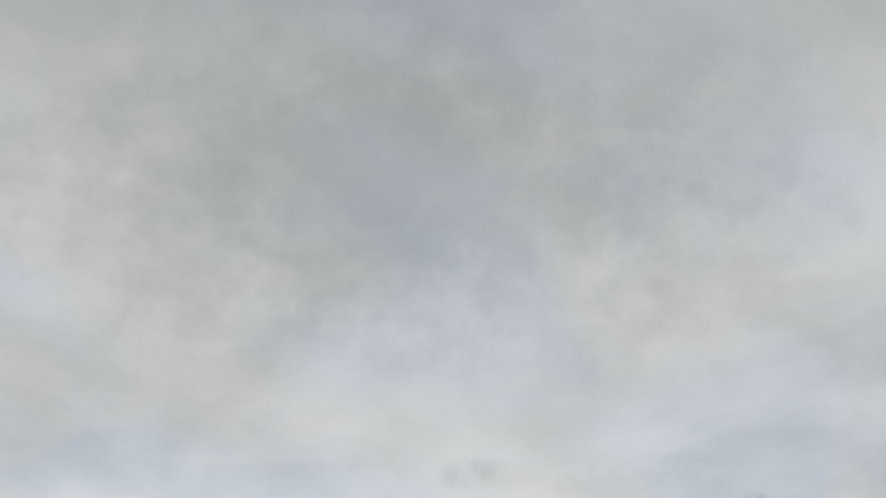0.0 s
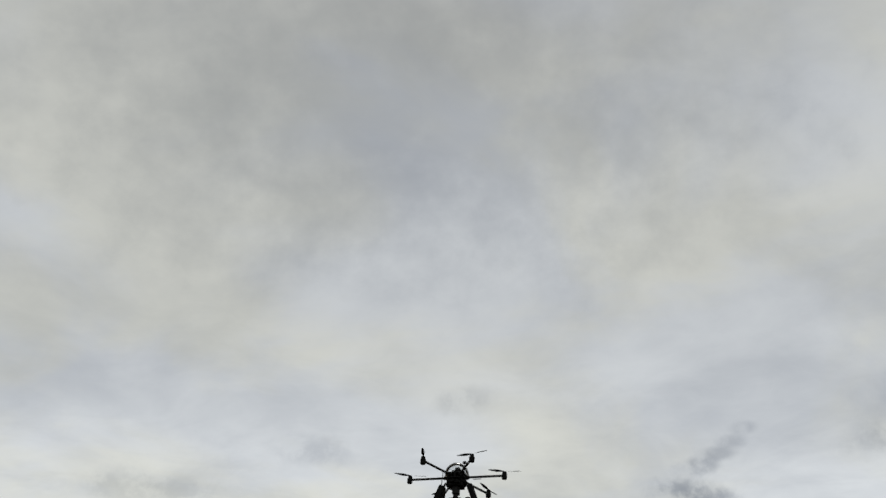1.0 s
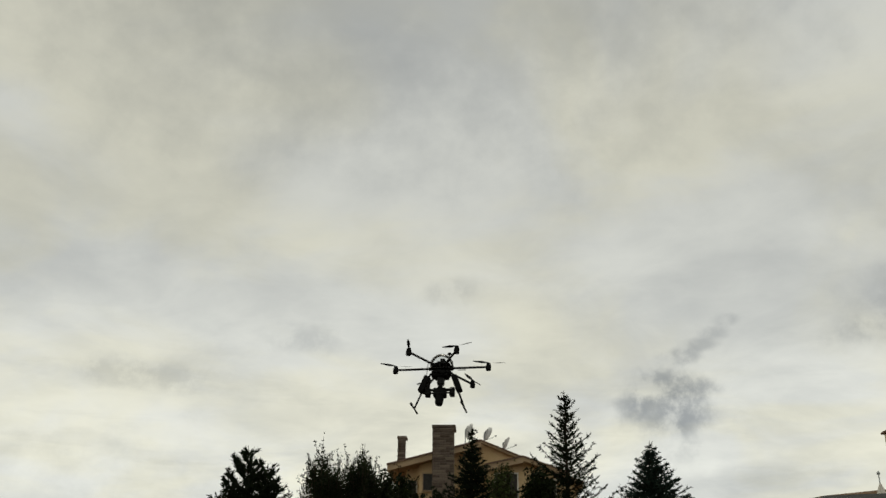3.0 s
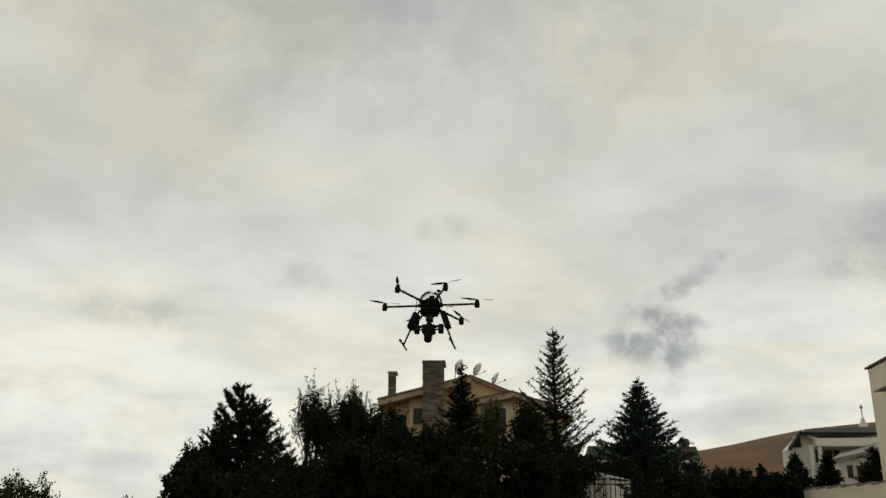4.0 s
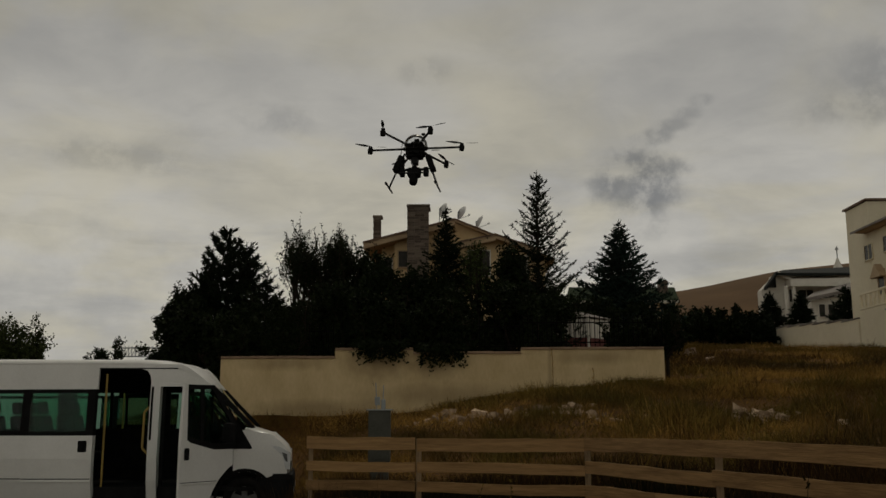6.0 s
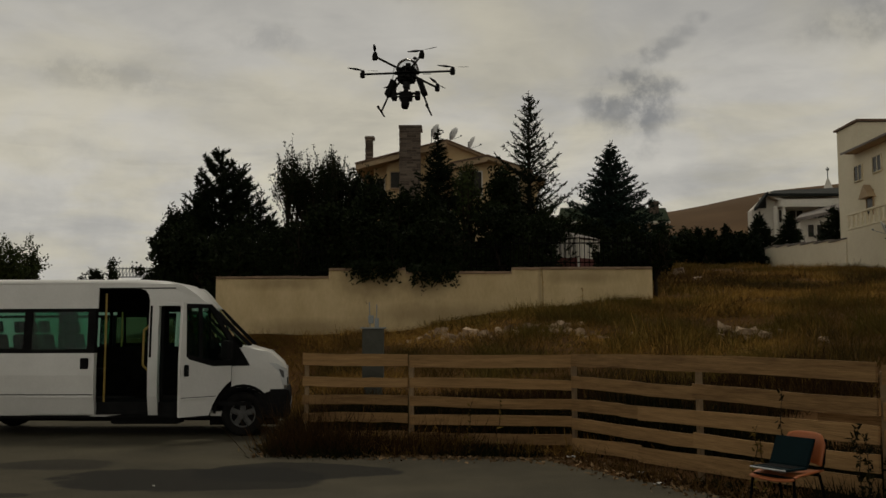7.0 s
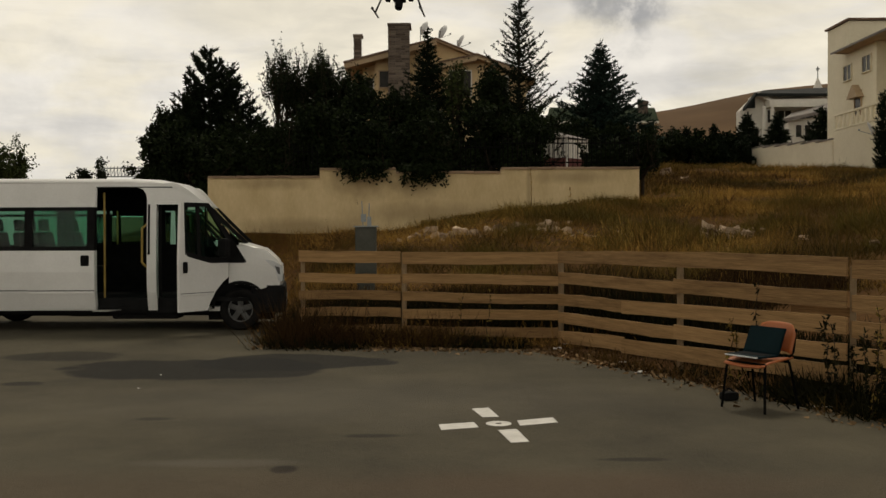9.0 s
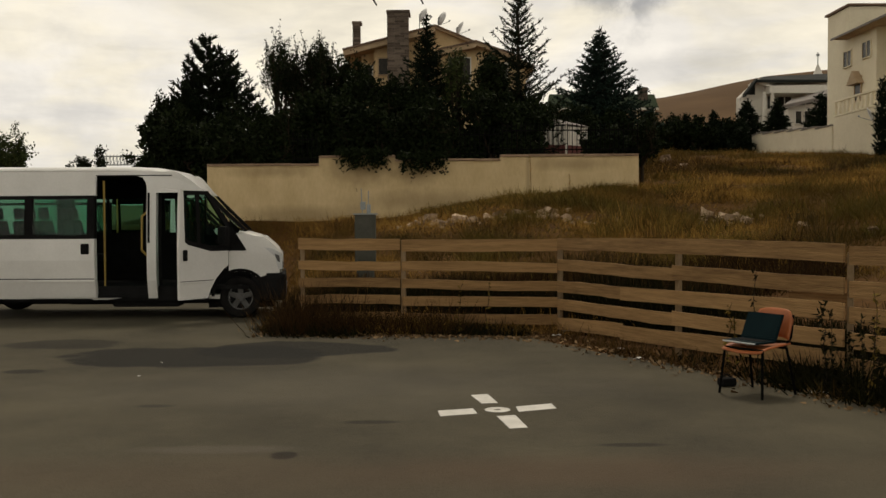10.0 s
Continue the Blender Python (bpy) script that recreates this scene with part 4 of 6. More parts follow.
# the slid-back side door, standing just proud of the body
X_SL0, X_SL1 = X_DOOR0 - 1.06, X_DOOR0 - 0.005
slide = part("sliding_door", side(rect(X_SL0, X_SL1, Z_SILL + 0.02, Z_BELT), True, 0.04, 0.05), WHITE_PAINT, van, "white sliding door pushed back")
bm = fresh()
for r in (rect(X_SL0, X_SL1, Z_BELT, Z_BELT + 0.06), rect(X_SL0, X_SL1, Z_WIN - 0.05, Z_WIN), rect(X_SL0, X_SL0 + 0.07, Z_BELT + 0.06, Z_WIN - 0.05), rect(X_SL1 - 0.12, X_SL1, Z_BELT + 0.06, Z_WIN - 0.05)):
    slab(bm, [(x, -1.05, z) for x, z in r], (0, 0.035, 0))
part("window_frame", bow(bm), DARK_PLASTIC, slide)
part("pane", side(rect(X_SL0 + 0.07, X_SL1 - 0.12, Z_BELT + 0.06, Z_WIN - 0.05), True, 0.008, 0.035), VAN_GLASS, slide).visible_shadow = False
part("handle", box(box(fresh(), X_SL1 - 0.15, -1.06, 1.13, 0.13, 0.03, 0.17, None, 0.02), X_SL1 - 0.15, -1.085, 1.13, 0.05, 0.03, 0.12, None, 0.012), DARK_PLASTIC, slide)
part("crease", box(fresh(), (X_SL0 + X_SL1) / 2, -1.052, 0.62, X_SL1 - X_SL0 - 0.02, 0.012, 0.03, None, 0.005), WHITE_PAINT, slide)

part("seam", side(rect(X_SL0 + 0.01, X_SL1 - 0.01, 0.646, 0.660), True, 0.01, 0.053), DARK_PLASTIC, slide)
part("seam", side(rect(X_REAR + 0.02, X_SL0 - 0.02, 0.646, 0.660), True, 0.01, 0.003), DARK_PLASTIC, van)
part("gutter", side(rect(X_DOOR0, vs(-4.30), 2.288, 2.304), True, 0.012, 0.004), DARK_PLASTIC, van)
part("door_corner", side([(X_DOOR1, Z_EAVE - 0.07), (X_DOOR1 - 0.16, Z_EAVE - 0.07), (X_DOOR1 - 0.07, Z_EAVE - 0.10), (X_DOOR1 - 0.02, Z_EAVE - 0.17), (X_DOOR1, Z_EAVE - 0.26)]), WHITE_PAINT, van)

# the cab door, hinged at the front and swung outwards
DOOR_L = 0.95
swing = pose(X_HINGE, -1.0, 0, 0, 0, 53)
dpts = [(-0.42, 0.36), (-DOOR_L, 0.36), (-DOOR_L, 1.20), (-DOOR_L + 0.12, 1.235), (-DOOR_L + 0.16, 1.20), (-0.36, 1.09), (0.0, 1.09), (0.0, 0.86), (-0.10, 0.80), (-0.25, 0.66), (-0.36, 0.50)]


def on_door(bm):
    bow(bm)
    bmesh.ops.transform(bm, matrix=swing, verts=bm.verts[:])
    return bm


def leaf(pts, thick, off=0.0):
    return on_door(slab(fresh(), [(x, off, z) for x, z in pts], (0, thick, 0)))


cab_door = part("cab_door", leaf(dpts, 0.06), WHITE_PAINT, van, "white cab door standing open")
part("window_frame", leaf([(-DOOR_L + 0.10, 1.235), (-DOOR_L + 0.16, 1.19), (-0.36, 1.08), (0.05, 1.08), (0.07, 1.44), (-0.38, 2.03), (-DOOR_L + 0.08, 2.03), (-DOOR_L + 0.08, 1.96), (-0.42, 1.97), (0.0, 1.42), (0.0, 1.18), (-0.34, 1.18), (-DOOR_L + 0.17, 1.27), (-DOOR_L + 0.13, 1.31), (-DOOR_L + 0.12, 1.96), (-DOOR_L + 0.08, 1.96)], 0.045, 0.004), DARK_PLASTIC, cab_door)
part("rear_frame", leaf([(-DOOR_L - 0.004, 1.18), (-DOOR_L + 0.10, 1.23), (-DOOR_L + 0.085, 2.05), (-DOOR_L + 0.03, 2.05)], 0.062, -0.006), WHITE_PAINT, cab_door)
part("pane", leaf([(-DOOR_L + 0.11, 1.29), (-DOOR_L + 0.17, 1.25), (-0.34, 1.16), (0.01, 1.16), (0.01, 1.42), (-0.42, 1.98), (-DOOR_L + 0.10, 1.98)], 0.008, 0.02), VAN_GLASS, cab_door).visible_shadow = False
part("window_bar", leaf([(-0.60, 1.20), (-0.54, 1.20), (-0.56, 1.97), (-0.62, 1.97)], 0.03, 0.01), DARK_PLASTIC, cab_door)
part("handle", on_door(box(fresh(), -DOOR_L + 0.10, -0.012, 1.04, 0.08, 0.03, 0.17, None, 0.02)), DARK_PLASTIC, cab_door)
part("crease", on_door(box(fresh(), -DOOR_L / 2 - 0.14, -0.004, 0.62, DOOR_L - 0.34, 0.012, 0.03, None, 0.005)), WHITE_PAINT, cab_door)
part("seam", leaf(rect(-DOOR_L + 0.02, -0.30, 0.632, 0.645), 0.01, -0.003), DARK_PLASTIC, cab_door)
part("inner_lining", leaf([(-0.45, 0.42), (-DOOR_L + 0.06, 0.42), (-DOOR_L + 0.06, 1.10), (-0.05, 1.06)], 0.012, 0.062), VAN_SHADE, cab_door)
part("mirror", on_door(box(box(fresh(), -0.22, -0.15, 1.33, 0.11, 0.20, 0.30, None, 0.05), -0.22, -0.04, 1.24, 0.05, 0.12, 0.06)), DARK_PLASTIC, cab_door, "black wing mirror")

# wheels


def wheel(x, s):
    y = s * (0.90 if x < 0 else 0.80)
    bm = fresh()
    prof = [(0.20, 0.09), (0.285, 0.11), (0.32, 0.10), (0.335, 0.07), (0.335, -0.07), (0.32, -0.10), (0.285, -0.11), (0.20, -0.09)]
    rows = [[bm.verts.new((x + r * math.cos(a), y + w, WHEEL_Z + r * math.sin(a))) for r, w in prof] for a in [2 * math.pi * k / 28 for k in range(28)]]
    for k in range(28):
        for i in range(len(prof)):
            j = (i + 1) % len(prof)
            bm.faces.new((rows[k][i], rows[k][j], rows[(k + 1) % 28][j], rows[(k + 1) % 28][i]))
    bmesh.ops.recalc_face_normals(bm, faces=bm.faces[:])
    ob = part("wheel", bm, RUBBER, van, smooth=True)
    rim = part("rim", rod(fresh(), (x, y - s * 0.04, WHEEL_Z), (x, y + s * 0.045, WHEEL_Z), 0.20, 0.19, 24), DARK_PLASTIC, ob)
    bm = rod(fresh(), (x, y + s * 0.03, WHEEL_Z), (x, y + s * 0.10, WHEEL_Z), 0.075, 0.06, 14)
    for k in range(5):
        a = 2 * math.pi * k / 5 + 0.3
        box(bm, x + 0.115 * math.cos(a), y + s * 0.06, WHEEL_Z + 0.115 * math.sin(a), 0.16, 0.03, 0.085, Matrix.Rotation(-a, 4, "Y"), 0.012)
    for k in range(24):
        a = 2 * math.pi * k / 24
        box(bm, x + 0.195 * math.cos(a), y + s * 0.06, WHEEL_Z + 0.195 * math.sin(a), 0.026, 0.06, 0.056, Matrix.Rotation(-a, 4, "Y"))
    part("hubcap", bm, STEEL, ob, "steel hubcap with the wheel arch's shade in its colour")


for x in (WHEEL_F, WHEEL_R):
    for s in (-1, 1):
        wheel(x, s)
# housings and underbody take the same near black, in place of deep shade
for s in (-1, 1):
    part("wheel_housing", bow(box(fresh(), WHEEL_F, s * 0.58, 0.56, 1.1, 0.10, 0.84)), VAN_SHADE, van)
part("underbody", box(box(fresh(), -0.6, 0, 0.38, 5.4, 1.3, 0.20), -0.40, 0, 0.38, 3.3, 1.84, 0.18), VAN_SHADE, van)
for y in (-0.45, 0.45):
    part("chassis_rail", box(fresh(), -0.5, y, 0.27, 5.0, 0.12, 0.12, None, 0.02), VAN_SHADE, van)
part("exhaust", rod(rod(fresh(), (-3.3, 0.2, 0.24), (0.9, 0.2, 0.24), 0.035), (-1.4, 0.2, 0.24), (-0.6, 0.2, 0.24), 0.10, None, 12), VAN_SHADE, van)
part("fuel_tank", box(fresh(), 0.2, -0.62, 0.28, 1.1, 0.4, 0.2, None, 0.05), VAN_SHADE, van)

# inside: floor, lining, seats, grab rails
part("floor", box(fresh(), -0.75, 0, 0.50, 5.3, 1.84, 0.06), VAN_SHADE, van)
part("step", box(fresh(), (X_DOOR0 + X_DOOR1) / 2, -0.82, 0.37, X_DOOR1 - X_DOOR0 - 0.02, 0.3, 0.05), VAN_SHADE, van)
part("lining", box(fresh(), -1.45, 0, 2.30, 3.8, 1.66, 0.04), VAN_SHADE, van)
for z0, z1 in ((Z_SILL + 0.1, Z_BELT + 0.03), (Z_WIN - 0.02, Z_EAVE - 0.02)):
    part("side_lining", side(rect(X_REAR + 0.06, X_PILLAR if z0 > 1 else X_HINGE, z0, z1), False, 0.02, -0.058), VAN_SHADE, van)
part("pillar_lining", side(rect(X_DOOR1 + 0.05, X_PILLAR + 0.05, Z_SILL + 0.1, Z_EAVE - 0.1), True, 0.02, -0.125), VAN_SHADE, van)
part("dashboard", box(fresh(), vx(-3.18), 0, 1.08, 0.55, 1.46, 0.36, None, 0.08), VAN_SHADE, van)
bm = fresh()
ring = [Vector((vx(-3.45), 0.42 + 0.19 * math.cos(a), 1.22 + 0.19 * math.sin(a))) for a in [2 * math.pi * k / 20 for k in range(20)]]
for k in range(20):
    rod(bm, ring[k], ring[(k + 1) % 20], 0.015, 0.015, 5)
rod(bm, (vx(-3.45), 0.42, 1.22), (vx(-3.23), 0.42, 1.1), 0.04)
part("steering_wheel", bm, DARK_PLASTIC, van)


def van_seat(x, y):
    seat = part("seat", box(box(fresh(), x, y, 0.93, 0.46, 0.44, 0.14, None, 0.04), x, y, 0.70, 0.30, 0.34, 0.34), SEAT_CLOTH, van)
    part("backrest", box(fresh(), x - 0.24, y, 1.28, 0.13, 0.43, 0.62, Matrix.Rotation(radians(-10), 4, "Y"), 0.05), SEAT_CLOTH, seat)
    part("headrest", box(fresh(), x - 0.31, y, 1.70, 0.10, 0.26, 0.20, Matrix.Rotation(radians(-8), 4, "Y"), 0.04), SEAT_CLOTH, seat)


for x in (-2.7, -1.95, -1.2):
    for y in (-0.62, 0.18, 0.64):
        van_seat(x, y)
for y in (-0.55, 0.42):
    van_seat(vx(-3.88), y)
part("grab_rail", rod(fresh(), (X_DOOR0 + 0.09, -0.86, 0.40), (X_DOOR0 + 0.09, -0.84, 2.22), 0.017), YELLOW, van, "yellow grab rail")
bm = fresh()
pts = [(X_DOOR1 - 0.01, -0.9, 1.72), (X_DOOR1 - 0.09, -0.93, 1.64), (X_DOOR1 - 0.10, -0.93, 1.10), (X_DOOR1 - 0.01, -0.9, 1.0)]
for a, b in zip(pts, pts[1:]):
    rod(bm, a, b, 0.017)
part("grab_rail", bm, YELLOW, van, "yellow grab rail")

# the van's nose is turned a little away
for ob in van.children_recursive:
    if ob.type == "MESH":
        for v in ob.data.vertices:
            v.co.x -= 0.16 * max(0.0, v.co.y + 1.0) * min(1.0, max(0.0, (v.co.x - 0.5) / 0.8))

# a second minibus of the same kind stands behind it
other = copy_thing(van, pose(-6.72, 22.0, LOT))
part("side_panel", side(rect(X_REAR, -0.85, Z_BELT, Z_WIN - 0.06), True, 0.01, 0.062), WHITE_PAINT, other)
tagged(other, "white minibus parked close behind another white minibus", "van")

# ---- trees ----


def limbs_mesh(name, segs):
    """Tapered limbs, one six-sided piece for each (start, end, radius, radius)."""
    v, f = [], []
    for p, q, r0, r1 in segs:
        p, q = np.array(p, float), np.array(q, float)
        d = q - p
        d = d / (np.linalg.norm(d) + 1e-9)
        s = np.cross(d, (0.31, 0.95, 0.05))
        s /= np.linalg.norm(s) + 1e-9
        u = np.cross(d, s)
        b = len(v)
        for c, r in ((p, r0), (q, r1)):
            for k in range(6):
                a = k * math.pi / 3
                v.append(c + r * (math.cos(a) * s + math.sin(a) * u))
        for k in range(6):
            j = (k + 1) % 6
            f.append((b + k, b + j, b + 6 + j, b + 6 + k))
    return array_mesh(name, v, f, BARK)


def blades(name, centre, along, size, width, material, r):
    """Many narrow three-cornered sprays, each from its centre along its own way."""
    centre, along = np.asarray(centre), np.asarray(along)
    n = len(centre)
    along = along / (np.linalg.norm(along, axis=1, keepdims=True) + 1e-9)
    side = np.cross(along, r.normal(size=(n, 3)))
    side /= np.linalg.norm(side, axis=1, keepdims=True) + 1e-9
    size, width = np.asarray(size)[:, None], np.asarray(width)[:, None]
    v = np.stack([centre - side * width / 2, centre + side * width / 2, centre + along * size * 0.6 + side * width * 0.35, centre + along * size, centre + along * size * 0.55 - side * width * 0.4], 1).reshape(-1, 3)
    f = np.arange(n * 5).reshape(n, 5)
    return array_mesh(name, v, f, material)


def conifer(label, x, y, top, radius, seed, rise=0.1, lift=0.2, boughs=6, spacing=0.30, spray=0.12, taper=1.0, foot=0.08, twig=0.34, every=0.035, bare=0.0, lean=(0.0, 0.0), uneven=0.3, material=None):
    """Whorls of boughs up a thin leader; each bough carries side twigs, and bough and twigs are clothed in short sprays.
    rise and lift bend the boughs up, bare leaves their inner part open, uneven varies their length."""
    base = height(x, y) - 0.15
    tall = top - base
    r = np.random.default_rng(seed)
    tree = thing("conifer", label, "conifer tree", pose(x, y, base), "garden conifers")
    bend = np.array([lean[0], lean[1], 0.0])

    def stem(z):
        return np.array([0, 0, z]) + bend * (z / tall) ** 2

    segs, lines = [], []
    for k in range(8):
        segs.append((stem(tall * k / 8), stem(tall * (k + 1) / 8), 0.016 * tall * (1 - k / 8) + 0.008, 0.016 * tall * (1 - (k + 1) / 8) + 0.008))
    lines.append((stem(tall - 0.5), stem(tall), 0.5))
    lines.append((stem(tall - 1.2), stem(tall - 0.5), 0.8))
    z = tall * foot
    while z < tall - 0.18:
        f = (z - tall * foot) / (tall * (1 - foot))
        reach = radius * (1 - f) ** taper * (0.8 + 0.2 * min(1.0, f * 6))
        turn = r.uniform(0, 2 * math.pi)
        count = max(4, round(boughs * (0.6 + 0.4 * (1 - f))))
        for k in range(count):
            az = turn + 2 * math.pi * (k + r.uniform(-0.3, 0.3)) / count
            long = max(0.10, reach * r.uniform(1 - uneven, 1 + uneven * 0.6))
            up = rise + 0.30 * f + r.uniform(-0.10, 0.10)
            flat_, cross = np.array([math.cos(az), math.sin(az), 0]), np.array([-math.sin(az), math.cos(az), 0])
            start = stem(z + r.uniform(-0.5, 0.5) * spacing)
            steps = max(2, int(long / 0.3))
            pts = [start + flat_ * long * u + np.array([0, 0, long * (up * u + lift * u * u)]) for u in np.linspace(0, 1, steps + 1)]
            for j, (p, q) in enumerate(zip(pts, pts[1:])):
                u = j / steps
                segs.append((p, q, (0.006 + 0.009 * long) * (1 - u) + 0.003, (0.006 + 0.009 * long) * (1 - u - 1 / steps) + 0.003))
                if u >= bare:
                    lines.append((p, q, 1.0))
                    w = twig * long * (1 - 0.75 * u)
                    if w > 0.07:
                        for sgn in (-1, 1):
                            m = p + (q - p) * r.uniform(0, 1)
                            d = (q - p) / (np.linalg.norm(q - p) + 1e-9) * 0.75 + cross * sgn * r.uniform(0.5, 1.0) + np.array([0, 0, r.normal() * 0.12])
                            lines.append((m, m + d * w * r.uniform(0.6, 1.2), 0.9))
        z += spacing * r.uniform(0.75, 1.25) * (0.55 + 0.45 * (1 - f))
    c, al, sz = [], [], []
    for p, q, big_ in lines:
        d = q - p
        n = max(3, int(np.linalg.norm(d) / every))
        u = r.uniform(0, 1.05, n)[:, None]
        c.append(p + d * u)
        al.append(d / (np.linalg.norm(d) + 1e-9) * 0.9 + r.normal(size=(n, 3)) * 0.55)
        sz.append(spray * big_ * r.uniform(0.55, 1.2, n))
    c, al, sz = np.concatenate(c), np.concatenate(al), np.concatenate(sz)
    ob = new("trunk", limbs_mesh("trunk", segs))
    ob.parent = tree
    ob = new("crown", blades("crown", c, al, sz, sz * r.uniform(0.22, 0.36, len(sz)), material or NEEDLES, r))
    ob.parent = tree
    return tree


def broadleaf(label, x, y, top, radius, seed, leaves=7000, leaf=0.085, upright=0.6, material=None, crown_low=0.12, name="garden_tree", category="tree", group="garden trees", hug=0.3, whips=0, whip=0.8):
    base = height(x, y) - 0.12
    tall = top - base
    r = np.random.default_rng(seed)
    tree = thing(name, label, category, pose(x, y, base), group)
    segs, tips = [], []

    def grow(p, d, long, rad, depth):
        q = p + d * long
        segs.append((p, q, rad, rad * 0.66))
        if depth >= 2:
            tips.append((p + d * long * 0.5, long * 0.45, d))
        if depth == 4:
            tips.append((q, long * 0.55, d))
            return
        for _ in range(3 if depth else 6):
            w = d * upright + r.normal(size=3) * np.array([0.6, 0.6, 0.32]) + np.array([0, 0, 0.30])
            w /= np.linalg.norm(w)
            grow(p + d * long * r.uniform(0.45, 1.0), w, long * r.uniform(0.6, 0.85), rad * 0.55, depth + 1)
    grow(np.zeros(3), np.array([0.03, 0.02, 1.0]), tall * 0.30, 0.018 * tall + 0.02, 0)
    pts = np.array([t[0] for t in tips])
    # fit the limbs into the crown's reach and height
    q = np.array([s[1] for s in segs])
    k = np.array([radius / max(0.1, np.percentile(np.hypot(q[:, 0], q[:, 1]), 93)), 0, tall / max(0.1, q[:, 2].max())])
    k[1] = k[0]
    segs = [(p * k, e * k, a, b) for p, e, a, b in segs]
    pts = pts * k
    spread = np.array([t[1] for t in tips])
    pick = r.integers(0, len(pts), leaves)
    c = pts[pick] + r.normal(size=(leaves, 3)) * (spread[pick] * hug + 0.03)[:, None]
    c = c[c[:, 2] > tall * crown_low * r.uniform(0.5, 1.4, len(c))]
    if 27 < y < 30:
        c = c[c[:, 1] + y > 27.3]  # nothing grows through the garden wall
    if whips:
        # long thin shoots that stand out of the crown, leaves set along them
        high = [e for p, e, a, b in segs if e[2] > tall * 0.55]
        shoots = []
        for _ in range(whips):
            p = high[r.integers(0, len(high))] * np.array([1, 1, 0.93])
            d = np.array([p[0] * 0.22 + r.normal() * 0.20, p[1] * 0.22 + r.normal() * 0.20, 1.0])
            q = p + d / np.linalg.norm(d) * whip * r.uniform(0.5, 1.1)
            segs.append((p, q, 0.010, 0.004))
            shoots.append(p + (q - p) * r.uniform(0.1, 1.0, 34)[:, None] + r.normal(size=(34, 3)) * 0.035)
        c = np.concatenate([c] + shoots)
    n = len(c)
    along = r.normal(size=(n, 3)) + np.array([0, 0, 0.25])
    ob = new("trunk", limbs_mesh("trunk", segs))
    ob.parent = tree
    ob = new("crown", blades("crown", c, along, leaf * r.uniform(0.7, 1.4, n), leaf * r.uniform(0.5, 0.8, n), material or LEAVES, r))
    ob.parent = tree
    return tree


DARK_PINE = "tall dark green conifer with tufted plume branches behind the wall"
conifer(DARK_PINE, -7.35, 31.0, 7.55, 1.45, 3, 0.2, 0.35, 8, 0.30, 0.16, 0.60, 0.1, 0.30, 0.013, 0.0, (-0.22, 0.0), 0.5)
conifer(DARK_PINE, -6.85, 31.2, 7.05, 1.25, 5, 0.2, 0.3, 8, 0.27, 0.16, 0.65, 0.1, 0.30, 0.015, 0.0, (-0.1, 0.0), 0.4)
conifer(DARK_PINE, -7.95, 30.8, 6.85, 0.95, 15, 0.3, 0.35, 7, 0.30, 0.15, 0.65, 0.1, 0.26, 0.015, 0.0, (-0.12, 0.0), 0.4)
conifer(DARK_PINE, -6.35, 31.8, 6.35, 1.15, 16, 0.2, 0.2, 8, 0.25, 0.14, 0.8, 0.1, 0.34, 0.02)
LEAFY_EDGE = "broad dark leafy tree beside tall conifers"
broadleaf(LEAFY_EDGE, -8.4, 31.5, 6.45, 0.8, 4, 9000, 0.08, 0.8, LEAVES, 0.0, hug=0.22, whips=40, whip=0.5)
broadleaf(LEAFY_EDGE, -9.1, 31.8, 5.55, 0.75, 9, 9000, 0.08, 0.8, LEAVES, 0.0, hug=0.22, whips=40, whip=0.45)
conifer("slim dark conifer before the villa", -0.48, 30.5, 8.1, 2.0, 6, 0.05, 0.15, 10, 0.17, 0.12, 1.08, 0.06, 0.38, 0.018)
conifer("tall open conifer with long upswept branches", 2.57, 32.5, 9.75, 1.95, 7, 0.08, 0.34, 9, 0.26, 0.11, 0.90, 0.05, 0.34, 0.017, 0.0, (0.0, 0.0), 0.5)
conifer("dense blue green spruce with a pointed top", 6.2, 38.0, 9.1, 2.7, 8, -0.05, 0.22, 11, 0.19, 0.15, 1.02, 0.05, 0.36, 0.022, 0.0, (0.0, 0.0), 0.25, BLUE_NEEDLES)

FEATHERY = "feathery broadleaf tree with upright branches and thin leaves"
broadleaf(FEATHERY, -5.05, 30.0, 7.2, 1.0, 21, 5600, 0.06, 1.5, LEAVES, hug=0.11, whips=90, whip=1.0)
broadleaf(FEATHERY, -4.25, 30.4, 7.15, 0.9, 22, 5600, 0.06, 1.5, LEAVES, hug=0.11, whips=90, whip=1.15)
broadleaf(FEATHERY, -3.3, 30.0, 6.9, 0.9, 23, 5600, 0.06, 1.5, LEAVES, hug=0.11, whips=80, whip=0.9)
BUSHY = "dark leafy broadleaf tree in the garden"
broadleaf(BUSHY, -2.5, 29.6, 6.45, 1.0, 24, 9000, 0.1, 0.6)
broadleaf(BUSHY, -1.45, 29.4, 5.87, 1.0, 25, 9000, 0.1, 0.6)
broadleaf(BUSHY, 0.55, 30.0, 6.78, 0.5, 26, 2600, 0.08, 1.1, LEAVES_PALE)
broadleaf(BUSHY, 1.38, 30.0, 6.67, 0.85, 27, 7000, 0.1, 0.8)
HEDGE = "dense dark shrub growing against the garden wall"
